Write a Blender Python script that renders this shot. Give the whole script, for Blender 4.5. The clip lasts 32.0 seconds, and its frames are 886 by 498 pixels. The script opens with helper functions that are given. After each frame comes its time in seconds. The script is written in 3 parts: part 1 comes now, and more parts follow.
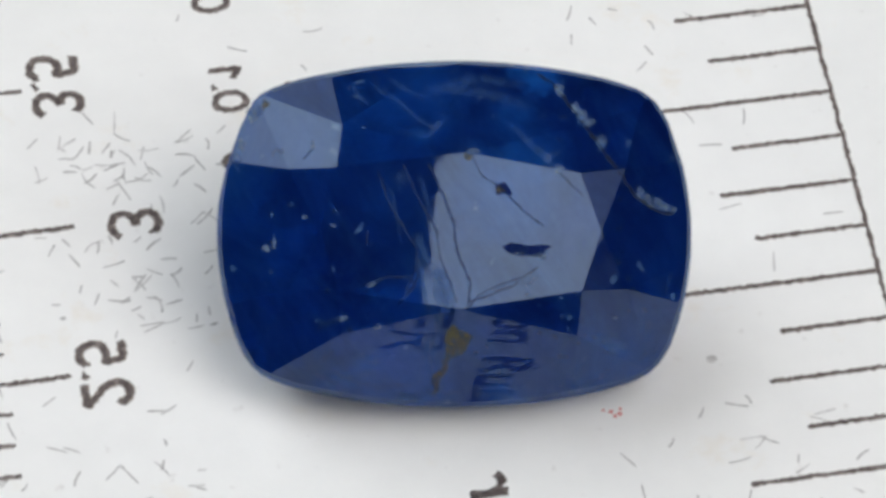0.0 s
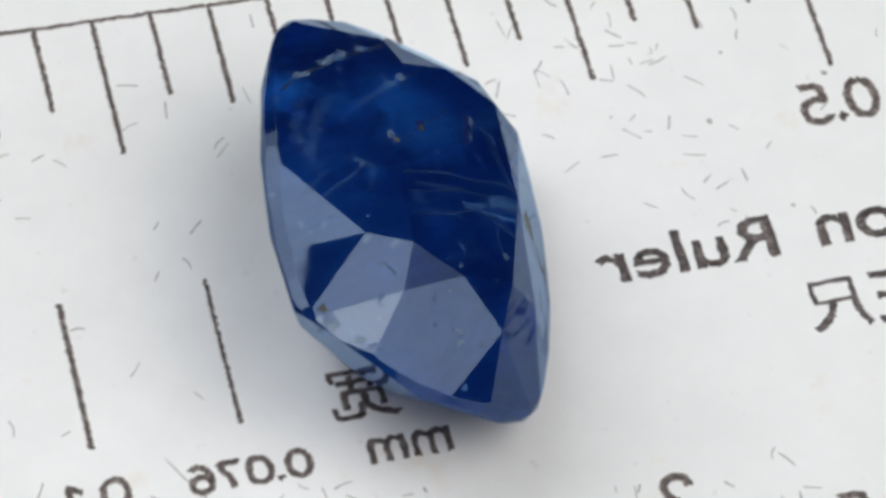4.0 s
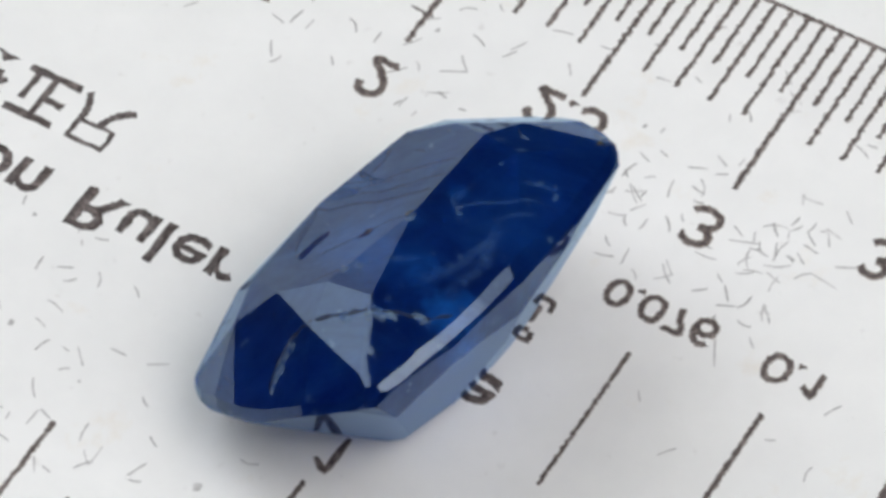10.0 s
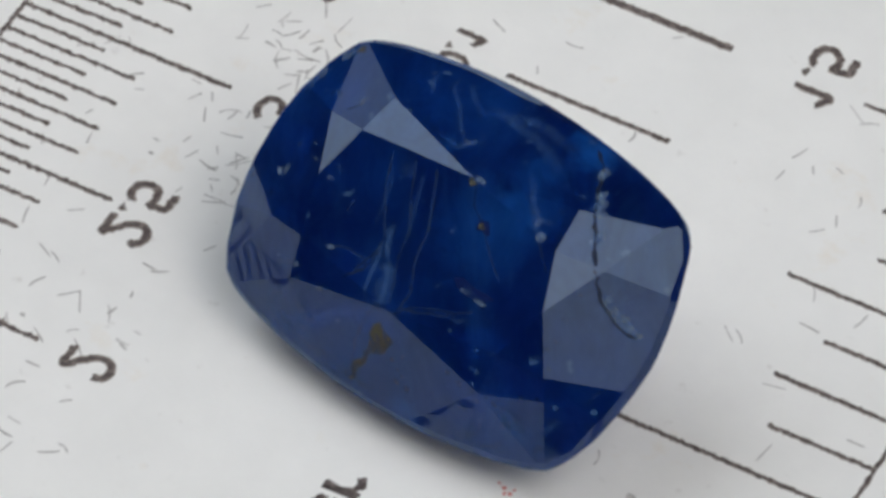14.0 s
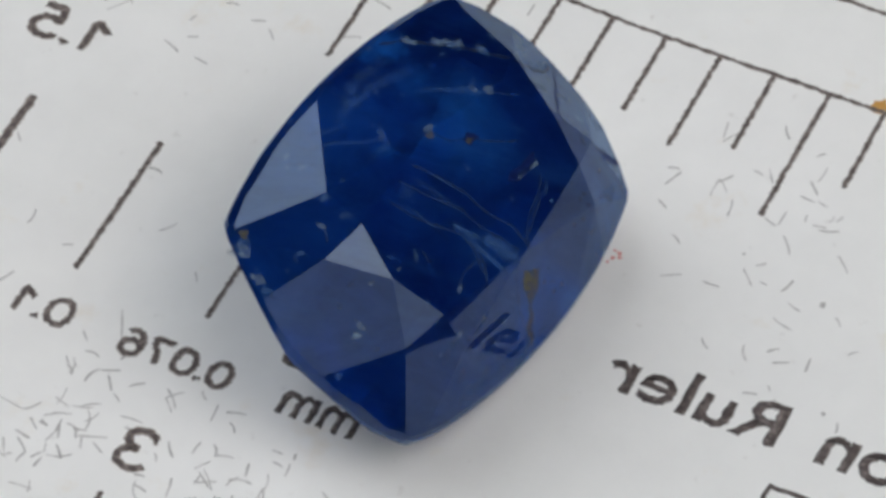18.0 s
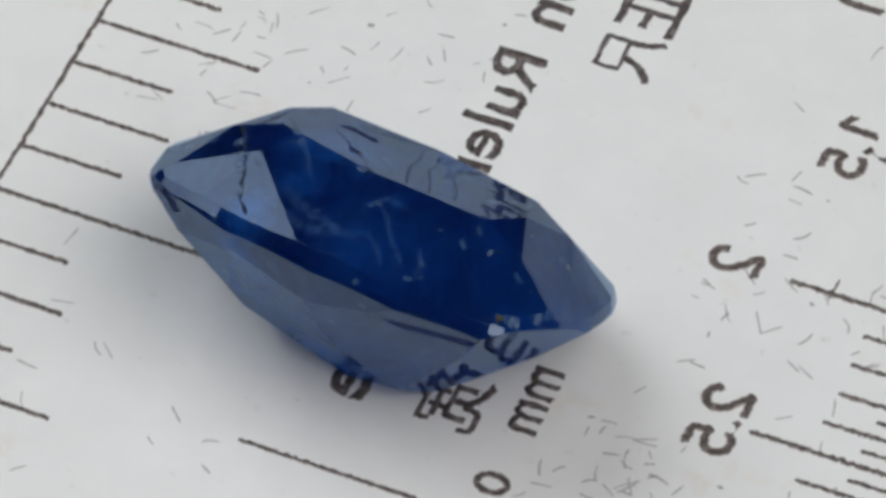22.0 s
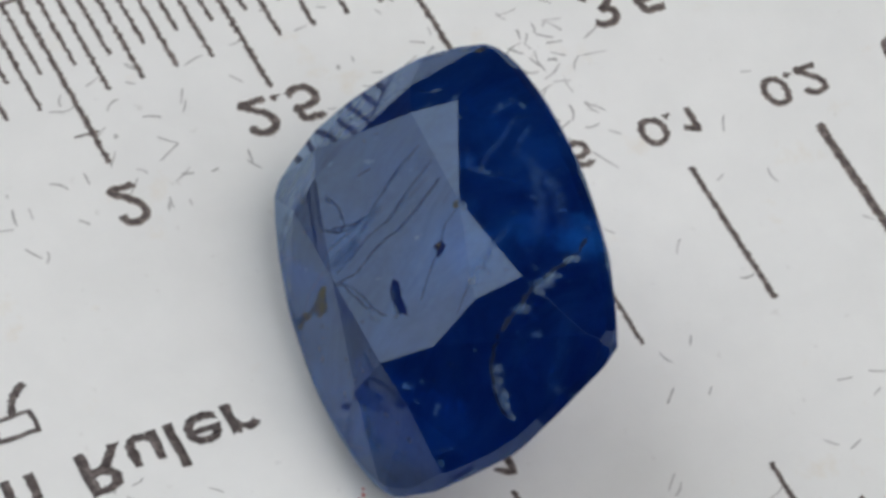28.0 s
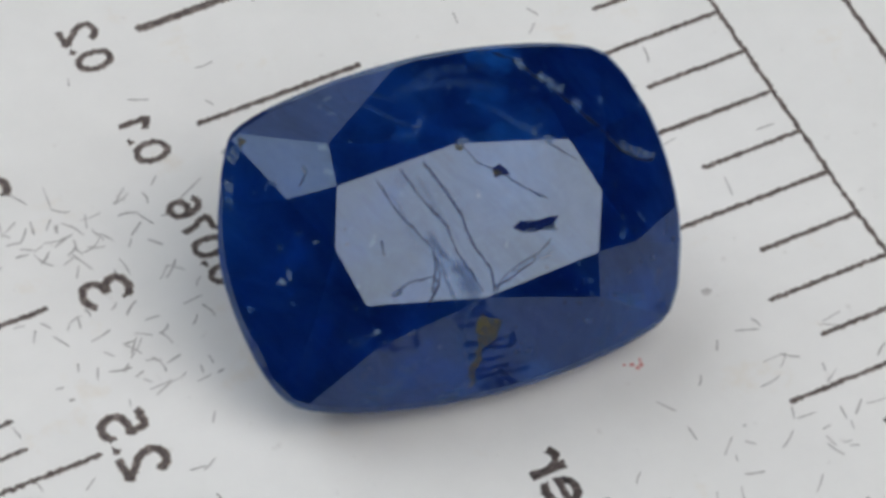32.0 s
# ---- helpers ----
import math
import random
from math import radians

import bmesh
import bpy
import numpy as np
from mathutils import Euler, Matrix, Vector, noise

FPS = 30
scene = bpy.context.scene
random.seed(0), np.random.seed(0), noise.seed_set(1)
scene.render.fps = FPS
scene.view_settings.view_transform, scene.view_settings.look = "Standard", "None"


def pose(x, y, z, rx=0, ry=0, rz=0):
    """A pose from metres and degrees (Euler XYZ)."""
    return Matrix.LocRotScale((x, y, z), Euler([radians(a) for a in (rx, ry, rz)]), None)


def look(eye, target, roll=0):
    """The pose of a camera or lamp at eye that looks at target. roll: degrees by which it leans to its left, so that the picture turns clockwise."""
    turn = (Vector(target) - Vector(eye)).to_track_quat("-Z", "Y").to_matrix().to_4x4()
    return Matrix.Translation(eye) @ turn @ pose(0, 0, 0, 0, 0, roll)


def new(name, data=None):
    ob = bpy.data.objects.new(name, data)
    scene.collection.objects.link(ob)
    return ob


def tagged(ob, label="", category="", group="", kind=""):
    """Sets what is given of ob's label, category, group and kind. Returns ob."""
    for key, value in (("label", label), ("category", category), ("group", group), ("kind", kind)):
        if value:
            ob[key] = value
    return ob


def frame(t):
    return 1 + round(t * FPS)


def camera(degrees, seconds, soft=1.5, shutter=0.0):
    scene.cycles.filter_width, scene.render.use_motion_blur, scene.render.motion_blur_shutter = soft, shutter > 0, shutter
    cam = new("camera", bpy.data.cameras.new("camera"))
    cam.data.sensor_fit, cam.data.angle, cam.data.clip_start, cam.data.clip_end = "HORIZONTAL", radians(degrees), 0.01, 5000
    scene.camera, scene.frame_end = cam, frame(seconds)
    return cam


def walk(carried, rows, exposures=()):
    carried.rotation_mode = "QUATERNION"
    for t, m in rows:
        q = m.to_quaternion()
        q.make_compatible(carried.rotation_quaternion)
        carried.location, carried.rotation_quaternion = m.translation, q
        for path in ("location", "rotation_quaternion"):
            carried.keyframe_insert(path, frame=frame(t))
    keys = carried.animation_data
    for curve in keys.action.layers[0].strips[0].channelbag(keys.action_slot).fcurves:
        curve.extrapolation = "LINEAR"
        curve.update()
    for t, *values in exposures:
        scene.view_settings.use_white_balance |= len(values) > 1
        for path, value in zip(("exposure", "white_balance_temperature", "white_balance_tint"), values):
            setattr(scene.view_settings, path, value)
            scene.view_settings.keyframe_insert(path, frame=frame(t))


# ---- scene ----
MM = 0.001
cam = camera(9.781, 32.0, soft=3.7)
EYE = (0.000574, -0.082887, 0.102955)
AIM = (0.000574, 0.002629, 0.0)
walk(cam, [(0.0, look(EYE, AIM, 1.396)), (32.0, look(EYE, AIM, 1.396))],
     exposures=[(0.0, 0.035), (12.5, 0.02), (14.0, -0.26), (17.0, -0.31), (32.0, -0.31)])

# how far the turning card runs ahead of (+) or behind (-) an even turn, in degrees
TURN_START, TURN_RATE = -168.743, 23.0210
TURN_DRIFT = [(0, 0.11), (1, 0.26), (2.5, 0.05), (4.5, 0.3), (5, 0.23), (6, 0.07), (7.5, 0.04), (9, 0.03), (10, -0.24), (11, -0.57), (12, -0.38),
              (13, -0.55), (14, -0.55), (14.5, -0.4), (17, -0.3), (19, 0.01), (20, 0.32), (23, 0.7), (25, 0.5), (28, 0.18), (30, 0.2), (32, 0.3)]


def turn(t):
    times, drift = zip(*TURN_DRIFT)
    return TURN_START + TURN_RATE * t + float(np.interp(t, times, drift))


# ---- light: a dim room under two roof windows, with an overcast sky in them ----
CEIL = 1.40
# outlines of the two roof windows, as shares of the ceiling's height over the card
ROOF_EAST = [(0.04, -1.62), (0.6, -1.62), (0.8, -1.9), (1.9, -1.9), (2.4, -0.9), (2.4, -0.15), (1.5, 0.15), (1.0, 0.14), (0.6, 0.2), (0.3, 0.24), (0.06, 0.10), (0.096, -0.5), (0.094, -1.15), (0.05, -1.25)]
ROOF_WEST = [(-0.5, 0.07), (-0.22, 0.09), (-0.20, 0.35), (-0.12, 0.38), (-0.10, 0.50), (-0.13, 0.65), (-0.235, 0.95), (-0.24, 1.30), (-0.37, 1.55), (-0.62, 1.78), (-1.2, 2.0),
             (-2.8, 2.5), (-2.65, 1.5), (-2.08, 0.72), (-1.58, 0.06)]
# added sheets, unseen, dim parts of them: outline and share of light let through
DIMMERS = [([(-0.23, 0.95), (-0.22, 1.30), (-0.36, 1.57), (-0.61, 1.80), (-1.2, 2.03), (-2.85, 2.55), (-2.82, 2.2), (-1.0, 1.62), (-0.58, 1.55), (-0.56, 1.08), (-0.30, 1.02)], 0.30),
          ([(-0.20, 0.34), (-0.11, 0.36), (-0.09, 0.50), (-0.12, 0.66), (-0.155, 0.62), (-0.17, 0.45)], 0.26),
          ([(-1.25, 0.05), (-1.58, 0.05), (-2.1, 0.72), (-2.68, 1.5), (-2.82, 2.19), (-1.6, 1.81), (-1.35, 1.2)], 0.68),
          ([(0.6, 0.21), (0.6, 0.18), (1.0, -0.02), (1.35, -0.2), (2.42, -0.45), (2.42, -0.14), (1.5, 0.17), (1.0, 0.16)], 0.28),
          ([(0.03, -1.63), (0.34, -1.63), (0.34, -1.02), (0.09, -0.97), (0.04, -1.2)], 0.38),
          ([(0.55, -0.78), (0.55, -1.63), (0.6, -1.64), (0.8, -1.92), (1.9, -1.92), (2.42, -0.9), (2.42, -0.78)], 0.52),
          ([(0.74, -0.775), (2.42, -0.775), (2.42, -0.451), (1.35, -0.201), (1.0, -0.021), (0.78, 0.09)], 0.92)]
world = bpy.data.worlds.new("sky")
scene.world = world
world.use_nodes = True
sky = world.node_tree.nodes.new("ShaderNodeTexSky")
sky.sky_type, sky.sun_disc = "NISHITA", False
sky.sun_elevation, sky.sun_rotation = radians(52), radians(124)
sky.air_density, sky.dust_density, sky.ozone_density = 0.8, 4.0, 1.0
back = world.node_tree.nodes["Background"]
back.inputs["Strength"].default_value = 0.10
world.node_tree.links.new(sky.outputs["Color"], back.inputs["Color"])
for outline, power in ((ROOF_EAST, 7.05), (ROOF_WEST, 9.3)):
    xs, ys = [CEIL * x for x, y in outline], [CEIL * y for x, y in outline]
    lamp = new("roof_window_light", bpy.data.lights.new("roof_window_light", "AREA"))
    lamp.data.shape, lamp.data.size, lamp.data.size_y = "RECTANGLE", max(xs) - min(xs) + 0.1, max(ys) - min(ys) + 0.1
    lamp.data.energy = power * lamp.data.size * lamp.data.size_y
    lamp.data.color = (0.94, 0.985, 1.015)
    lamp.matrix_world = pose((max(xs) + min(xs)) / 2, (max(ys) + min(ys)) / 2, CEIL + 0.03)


# ---- materials ----
def material(name, color=(0.5, 0.5, 0.5), rough=0.5, **more):
    m = bpy.data.materials.new(name)
    m.use_nodes = True
    b = m.node_tree.nodes["Principled BSDF"]
    b.inputs["Base Color"].default_value = (*color, 1)
    b.inputs["Roughness"].default_value = rough
    for key, value in more.items():
        b.inputs[key.replace("_", " ")].default_value = value
    return m, m.node_tree, b


def node(tree, kind, **inputs):
    n = tree.nodes.new(kind)
    for key, value in inputs.items():
        n.inputs[key.replace("_", " ")].default_value = value
    return n


def coords(tree, scale=(1, 1, 1), turned=0.0):
    """Object space, turned about z and then stretched."""
    out = tree.nodes.new("ShaderNodeTexCoord").outputs["Object"]
    for slot, value in (("Rotation", (0, 0, radians(turned))), ("Scale", scale)):
        m = tree.nodes.new("ShaderNodeMapping")
        m.inputs[slot].default_value = value
        tree.links.new(out, m.inputs["Vector"])
        out = m.outputs["Vector"]
    return out


def noise_at(tree, scale, detail=4, rough=0.6, stretch=(1, 1, 1), distort=0.0, turned=0.0):
    n = node(tree, "ShaderNodeTexNoise", Scale=scale, Detail=detail, Roughness=rough, Distortion=distort)
    tree.links.new(coords(tree, stretch, turned), n.inputs["Vector"])
    return n.outputs["Fac"]


def ramp(tree, fac, stops):
    r = tree.nodes.new("ShaderNodeValToRGB")
    els = r.color_ramp.elements
    while len(els) < len(stops):
        els.new(0.5)
    for e, (at, c) in zip(els, stops):
        e.position, e.color = at, (*c, 1)
    tree.links.new(fac, r.inputs["Fac"])
    return r.outputs["Color"]


def mix(tree, fac, a, b):
    m = tree.nodes.new("ShaderNodeMix")
    m.data_type = "RGBA"
    if isinstance(fac, float):
        m.inputs[0].default_value = fac
    else:
        tree.links.new(fac, m.inputs[0])
    for slot, v in ((6, a), (7, b)):
        if isinstance(v, tuple):
            m.inputs[slot].default_value = (*v, 1)
        else:
            tree.links.new(v, m.inputs[slot])
    return m.outputs[2]


def bump(tree, b, fac, strength, distance):
    n = node(tree, "ShaderNodeBump", Strength=strength, Distance=distance)
    tree.links.new(fac, n.inputs["Height"])
    tree.links.new(n.outputs["Normal"], b.inputs["Normal"])


def make_paper():
    m, t, b = material("white_film", (0.8, 0.8, 0.8), 0.55)
    broad = ramp(t, noise_at(t, 60, 3), [(0.3, (0.755, 0.750, 0.728)), (0.7, (0.802, 0.792, 0.765))])
    mottle = ramp(t, noise_at(t, 520, 5, 0.65), [(0.35, (0.98, 0.98, 0.98)), (0.65, (1.02, 1.02, 1.02))])
    blend = t.nodes.new("ShaderNodeMix")
    blend.data_type, blend.blend_type = "RGBA", "MULTIPLY"
    blend.inputs[0].default_value = 1.0
    t.links.new(broad, blend.inputs[6])
    t.links.new(mottle, blend.inputs[7])
    stain = ramp(t, noise_at(t, 330, 5, 0.7), [(0.60, (0, 0, 0)), (0.76, (0.6, 0.6, 0.6))])
    grime = ramp(t, noise_at(t, 1700, 3, 0.6), [(0.67, (0, 0, 0)), (0.76, (0.5, 0.5, 0.5))])
    worn = mix(t, grime, mix(t, stain, blend.outputs[2], (0.72, 0.64, 0.52)), (0.55, 0.52, 0.49))
    t.links.new(worn, b.inputs["Base Color"])
    bump(t, b, noise_at(t, 2500, 4), 0.25, 0.00002)
    return m


def make_ink():
    m, t, b = material("brown_black_ink", (0.03, 0.022, 0.02), 0.6)
    c = ramp(t, noise_at(t, 4500, 3, 0.8), [(0.30, (0.042, 0.030, 0.028)), (0.50, (0.085, 0.066, 0.062)), (0.70, (0.27, 0.225, 0.21))])
    rim = t.nodes.new("ShaderNodeAttribute")
    rim.attribute_name = "rim"
    thin = node(t, "ShaderNodeMath")
    thin.operation = "MULTIPLY"
    t.links.new(rim.outputs["Fac"], thin.inputs[0])
    t.links.new(ramp(t, noise_at(t, 9000, 3, 0.7), [(0.35, (0.1, 0.1, 0.1)), (0.65, (1, 1, 1))]), thin.inputs[1])
    t.links.new(mix(t, thin.outputs[0], c, (0.36, 0.285, 0.23)), b.inputs["Base Color"])
    return m


def make_scratch():
    m, t, b = material("grey_scratch", (0.36, 0.34, 0.33), 0.6)
    c = ramp(t, noise_at(t, 1500, 2), [(0.35, (0.31, 0.295, 0.28)), (0.7, (0.56, 0.54, 0.52))])
    t.links.new(c, b.inputs["Base Color"])
    return m


def lit_spot(t, x, y, z, radius, most):
    """A ragged patch round a point of the stone (millimetres), for light painted into its colour."""
    at = node(t, "ShaderNodeVectorMath")
    at.operation = "DISTANCE"
    t.links.new(t.nodes.new("ShaderNodeTexCoord").outputs["Object"], at.inputs[0])
    at.inputs[1].default_value = (x * MM, y * MM, z * MM)
    ragged = node(t, "ShaderNodeMath")
    ragged.operation = "MULTIPLY_ADD"
    t.links.new(noise_at(t, 1300, 6, 0.75), ragged.inputs[0])
    ragged.inputs[1].default_value = 1.6 * radius * MM
    t.links.new(at.outputs["Value"], ragged.inputs[2])
    share = node(t, "ShaderNodeMath")
    share.operation = "DIVIDE"
    t.links.new(ragged.outputs[0], share.inputs[0])
    share.inputs[1].default_value = 2.2 * radius * MM
    return ramp(t, share.outputs[0], [(0.50, (most, most, most)), (0.72, (0, 0, 0))])


def flecks(t, scale, stretch, radius, rare):
    """Sparse small bright inclusions: the cores of a few cells, ragged at the edge."""
    cells = node(t, "ShaderNodeTexVoronoi", Scale=scale, Randomness=1.0)
    t.links.new(coords(t, stretch, 35.0), cells.inputs["Vector"])
    ragged = node(t, "ShaderNodeMath")
    ragged.operation = "MULTIPLY_ADD"
    t.links.new(noise_at(t, 6000, 4, 0.7), ragged.inputs[0])
    ragged.inputs[1].default_value = radius * 4.0
    t.links.new(cells.outputs["Distance"], ragged.inputs[2])
    core = ramp(t, ragged.outputs[0], [(radius * 2.7, (1, 1, 1)), (radius * 2.7 + 0.06, (0, 0, 0))])
    pick = t.nodes.new("ShaderNodeSeparateColor")
    t.links.new(cells.outputs["Color"], pick.inputs["Color"])
    few = ramp(t, pick.outputs["Red"], [(rare, (0, 0, 0)), (min(rare + 0.2, 1.0), (0.85, 0.85, 0.85))])
    both = node(t, "ShaderNodeMath")
    both.operation = "MULTIPLY"
    t.links.new(core, both.inputs[0])
    t.links.new(few, both.inputs[1])
    return both.outputs[0]


def make_sapphire():
    """Deep blue corundum: a sleepy, half-clear body with colour zones, veils and painted-in inner light, under a sharp
    polish.
    """
    m = bpy.data.materials.new("blue_sapphire")
    m.use_nodes = True
    t = m.node_tree
    t.nodes.remove(t.nodes["Principled BSDF"])
    zone = ramp(t, noise_at(t, 240, 4, 0.6, (1.0, 0.7, 1.0)), [(0.34, (0.0014, 0.0075, 0.056)), (0.50, (0.0020, 0.0140, 0.090)), (0.68, (0.0036, 0.034, 0.175))])
    veil = ramp(t, noise_at(t, 420, 9, 0.80, (0.30, 2.2, 0.8), 0.8, -127), [(0.53, (0, 0, 0)), (0.66, (0.5, 0.5, 0.5))])
    wisp = ramp(t, noise_at(t, 800, 8, 0.82, (0.4, 1.6, 0.8), 1.4, -118), [(0.60, (0, 0, 0)), (0.70, (0.55, 0.55, 0.55))])
    dust = ramp(t, noise_at(t, 3400, 5, 0.7), [(0.64, (0, 0, 0)), (0.72, (0.6, 0.6, 0.6))])
    silk = ramp(t, noise_at(t, 900, 7, 0.7, (0.14, 3.2, 0.8), 0.5, -124), [(0.55, (0, 0, 0)), (0.68, (0.5, 0.5, 0.5))])
    grain = ramp(t, noise_at(t, 5200, 5, 0.75, (0.35, 1.5, 1.0), 0.5, -127), [(0.33, (0.80, 0.80, 0.80)), (0.67, (1.2, 1.2, 1.2))])
    milky = node(t, "ShaderNodeBsdfDiffuse")
    veils_and_light = mix(t, silk, mix(t, wisp, mix(t, veil, zone, (0.010, 0.055, 0.20)), (0.022, 0.080, 0.23)), (0.012, 0.050, 0.17))
    # light passing through the stone, painted as paler blue patches among the colour zones
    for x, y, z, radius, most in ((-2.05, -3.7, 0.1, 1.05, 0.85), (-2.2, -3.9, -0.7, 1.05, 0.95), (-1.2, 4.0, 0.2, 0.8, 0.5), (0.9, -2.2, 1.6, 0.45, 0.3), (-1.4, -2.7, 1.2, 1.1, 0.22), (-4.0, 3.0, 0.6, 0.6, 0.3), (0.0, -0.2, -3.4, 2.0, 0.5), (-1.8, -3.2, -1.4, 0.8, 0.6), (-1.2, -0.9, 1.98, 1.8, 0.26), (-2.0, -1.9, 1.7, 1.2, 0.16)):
        veils_and_light = mix(t, lit_spot(t, x, y, z, radius, most), veils_and_light, (0.012, 0.125, 0.52))
    grainy = t.nodes.new("ShaderNodeMix")
    grainy.data_type, grainy.blend_type = "RGBA", "MULTIPLY"
    grainy.inputs[0].default_value = 1.0
    t.links.new(veils_and_light, grainy.inputs[6])
    t.links.new(grain, grainy.inputs[7])
    banded = t.nodes.new("ShaderNodeMix")
    banded.data_type, banded.blend_type = "RGBA", "MULTIPLY"
    banded.inputs[0].default_value = 1.0
    t.links.new(grainy.outputs[2], banded.inputs[6])
    t.links.new(ramp(t, noise_at(t, 420, 9, 0.78, (0.7, 1.4, 0.8), 0.7, -122), [(0.36, (0.70, 0.70, 0.72)), (0.64, (1.3, 1.3, 1.25))]), banded.inputs[7])
    speckled = mix(t, dust, banded.outputs[2], (0.06, 0.14, 0.30))
    for scale, stretch, radius, rare in ((620, (1.0, 0.4, 0.7), 0.070, 0.78), (1100, (0.45, 1.2, 0.9), 0.095, 0.66), (1900, (1.0, 0.5, 1.0), 0.13, 0.52)):
        speckled = mix(t, flecks(t, scale, stretch, radius, rare), speckled, (0.085, 0.17, 0.30))
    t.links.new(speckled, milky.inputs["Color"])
    clear = node(t, "ShaderNodeBsdfRefraction", IOR=1.76, Roughness=0.22)
    t.links.new(ramp(t, noise_at(t, 230, 3, 0.6, (0.8, 1.2, 1.0)), [(0.35, (0.028, 0.16, 0.36)), (0.65, (0.055, 0.24, 0.50))]), clear.inputs["Color"])
    shine = node(t, "ShaderNodeBsdfAnisotropic")
    shine.inputs["Color"].default_value = (0.59, 0.77, 0.97, 1)
    t.links.new(ramp(t, noise_at(t, 900, 4), [(0.4, (0.006, 0.006, 0.006)), (0.8, (0.035, 0.035, 0.035))]), shine.inputs["Roughness"])
    fresnel = node(t, "ShaderNodeFresnel", IOR=1.66)
    bend = node(t, "ShaderNodeBump", Strength=0.015, Distance=0.0001)
    t.links.new(noise_at(t, 700, 2, 0.4), bend.inputs["Height"])
    t.links.new(bend.outputs["Normal"], shine.inputs["Normal"])
    glow = node(t, "ShaderNodeBsdfTranslucent")
    t.links.new(ramp(t, noise_at(t, 500, 8, 0.74, (0.8, 1.3, 0.9), 0.7, -122), [(0.36, (0.07, 0.20, 0.70)), (0.64, (0.12, 0.34, 1.0))]), glow.inputs["Color"])
    body, deep, stone = node(t, "ShaderNodeMixShader", Fac=0.34), node(t, "ShaderNodeMixShader", Fac=0.25), node(t, "ShaderNodeMixShader")
    t.links.new(milky.outputs[0], body.inputs[1])
    t.links.new(clear.outputs[0], body.inputs[2])
    t.links.new(fresnel.outputs[0], stone.inputs[0])
    t.links.new(body.outputs[0], deep.inputs[1])
    t.links.new(glow.outputs[0], deep.inputs[2])
    t.links.new(deep.outputs[0], stone.inputs[1])
    t.links.new(shine.outputs[0], stone.inputs[2])
    t.links.new(stone.outputs[0], t.nodes["Material Output"].inputs["Surface"])
    return m


def make_plain(name, low, high, scale, rough=0.7, gloss=0.5):
    m, t, b = material(name, low, rough, Specular_IOR_Level=gloss)
    t.links.new(ramp(t, noise_at(t, scale, 5), [(0.3, low), (0.7, high)]), b.inputs["Base Color"])
    bump(t, b, noise_at(t, scale * 6, 4), 0.3, 0.002)
    return m


def make_dimmer(share):
    m = bpy.data.materials.new("dimming_sheet")
    m.use_nodes = True
    t = m.node_tree
    t.nodes.remove(t.nodes["Principled BSDF"])
    dimmer = node(t, "ShaderNodeBsdfTranslucent")
    t.links.new(ramp(t, noise_at(t, 3.0, 3), [(0.3, (share * 0.9,) * 3), (0.7, (share * 1.1,) * 3)]), dimmer.inputs["Color"])
    t.links.new(dimmer.outputs[0], t.nodes["Material Output"].inputs["Surface"])
    return m


PAPER, INK, SCRATCH, SAPPHIRE = make_paper(), make_ink(), make_scratch(), make_sapphire()
RED = material("red_ink", (0.62, 0.18, 0.16), 0.7)[0]
ORANGE = material("orange_speck", (0.5, 0.26, 0.06), 0.6)[0]
WALL = make_plain("dark_grey_plaster", (0.105, 0.107, 0.112), (0.135, 0.137, 0.142), 1.5, 0.95, 0.1)
FRAME = make_plain("grey_window_frame", (0.20, 0.20, 0.20), (0.26, 0.26, 0.26), 8.0, 0.5)
TABLE = make_plain("dark_table_wood", (0.03, 0.026, 0.022), (0.05, 0.043, 0.037), 9.0, 0.95, 0.0)
FLOOR = make_plain("dark_floor", (0.10, 0.09, 0.08), (0.16, 0.145, 0.13), 1.2, 0.7)


# ---- building helpers ----
def part(name, bm, mat, parent=None, label=""):
    """One mesh object from a bmesh, under its thing."""
    me = bpy.data.meshes.new(name)
    bm.to_mesh(me)
    bm.free()
    me.materials.append(mat)
    ob = new(name, me)
    ob.parent = parent
    return tagged(ob, label)


def box(name, low, high, mat, parent=None, label=""):
    bm = bmesh.new()
    bmesh.ops.create_cube(bm, size=1)
    for v in bm.verts:
        v.co = [low[i] + (v.co[i] + 0.5) * (high[i] - low[i]) for i in range(3)]
    return part(name, bm, mat, parent, label)


rng = random.Random(7)
INK_TOP = 0.014 * MM


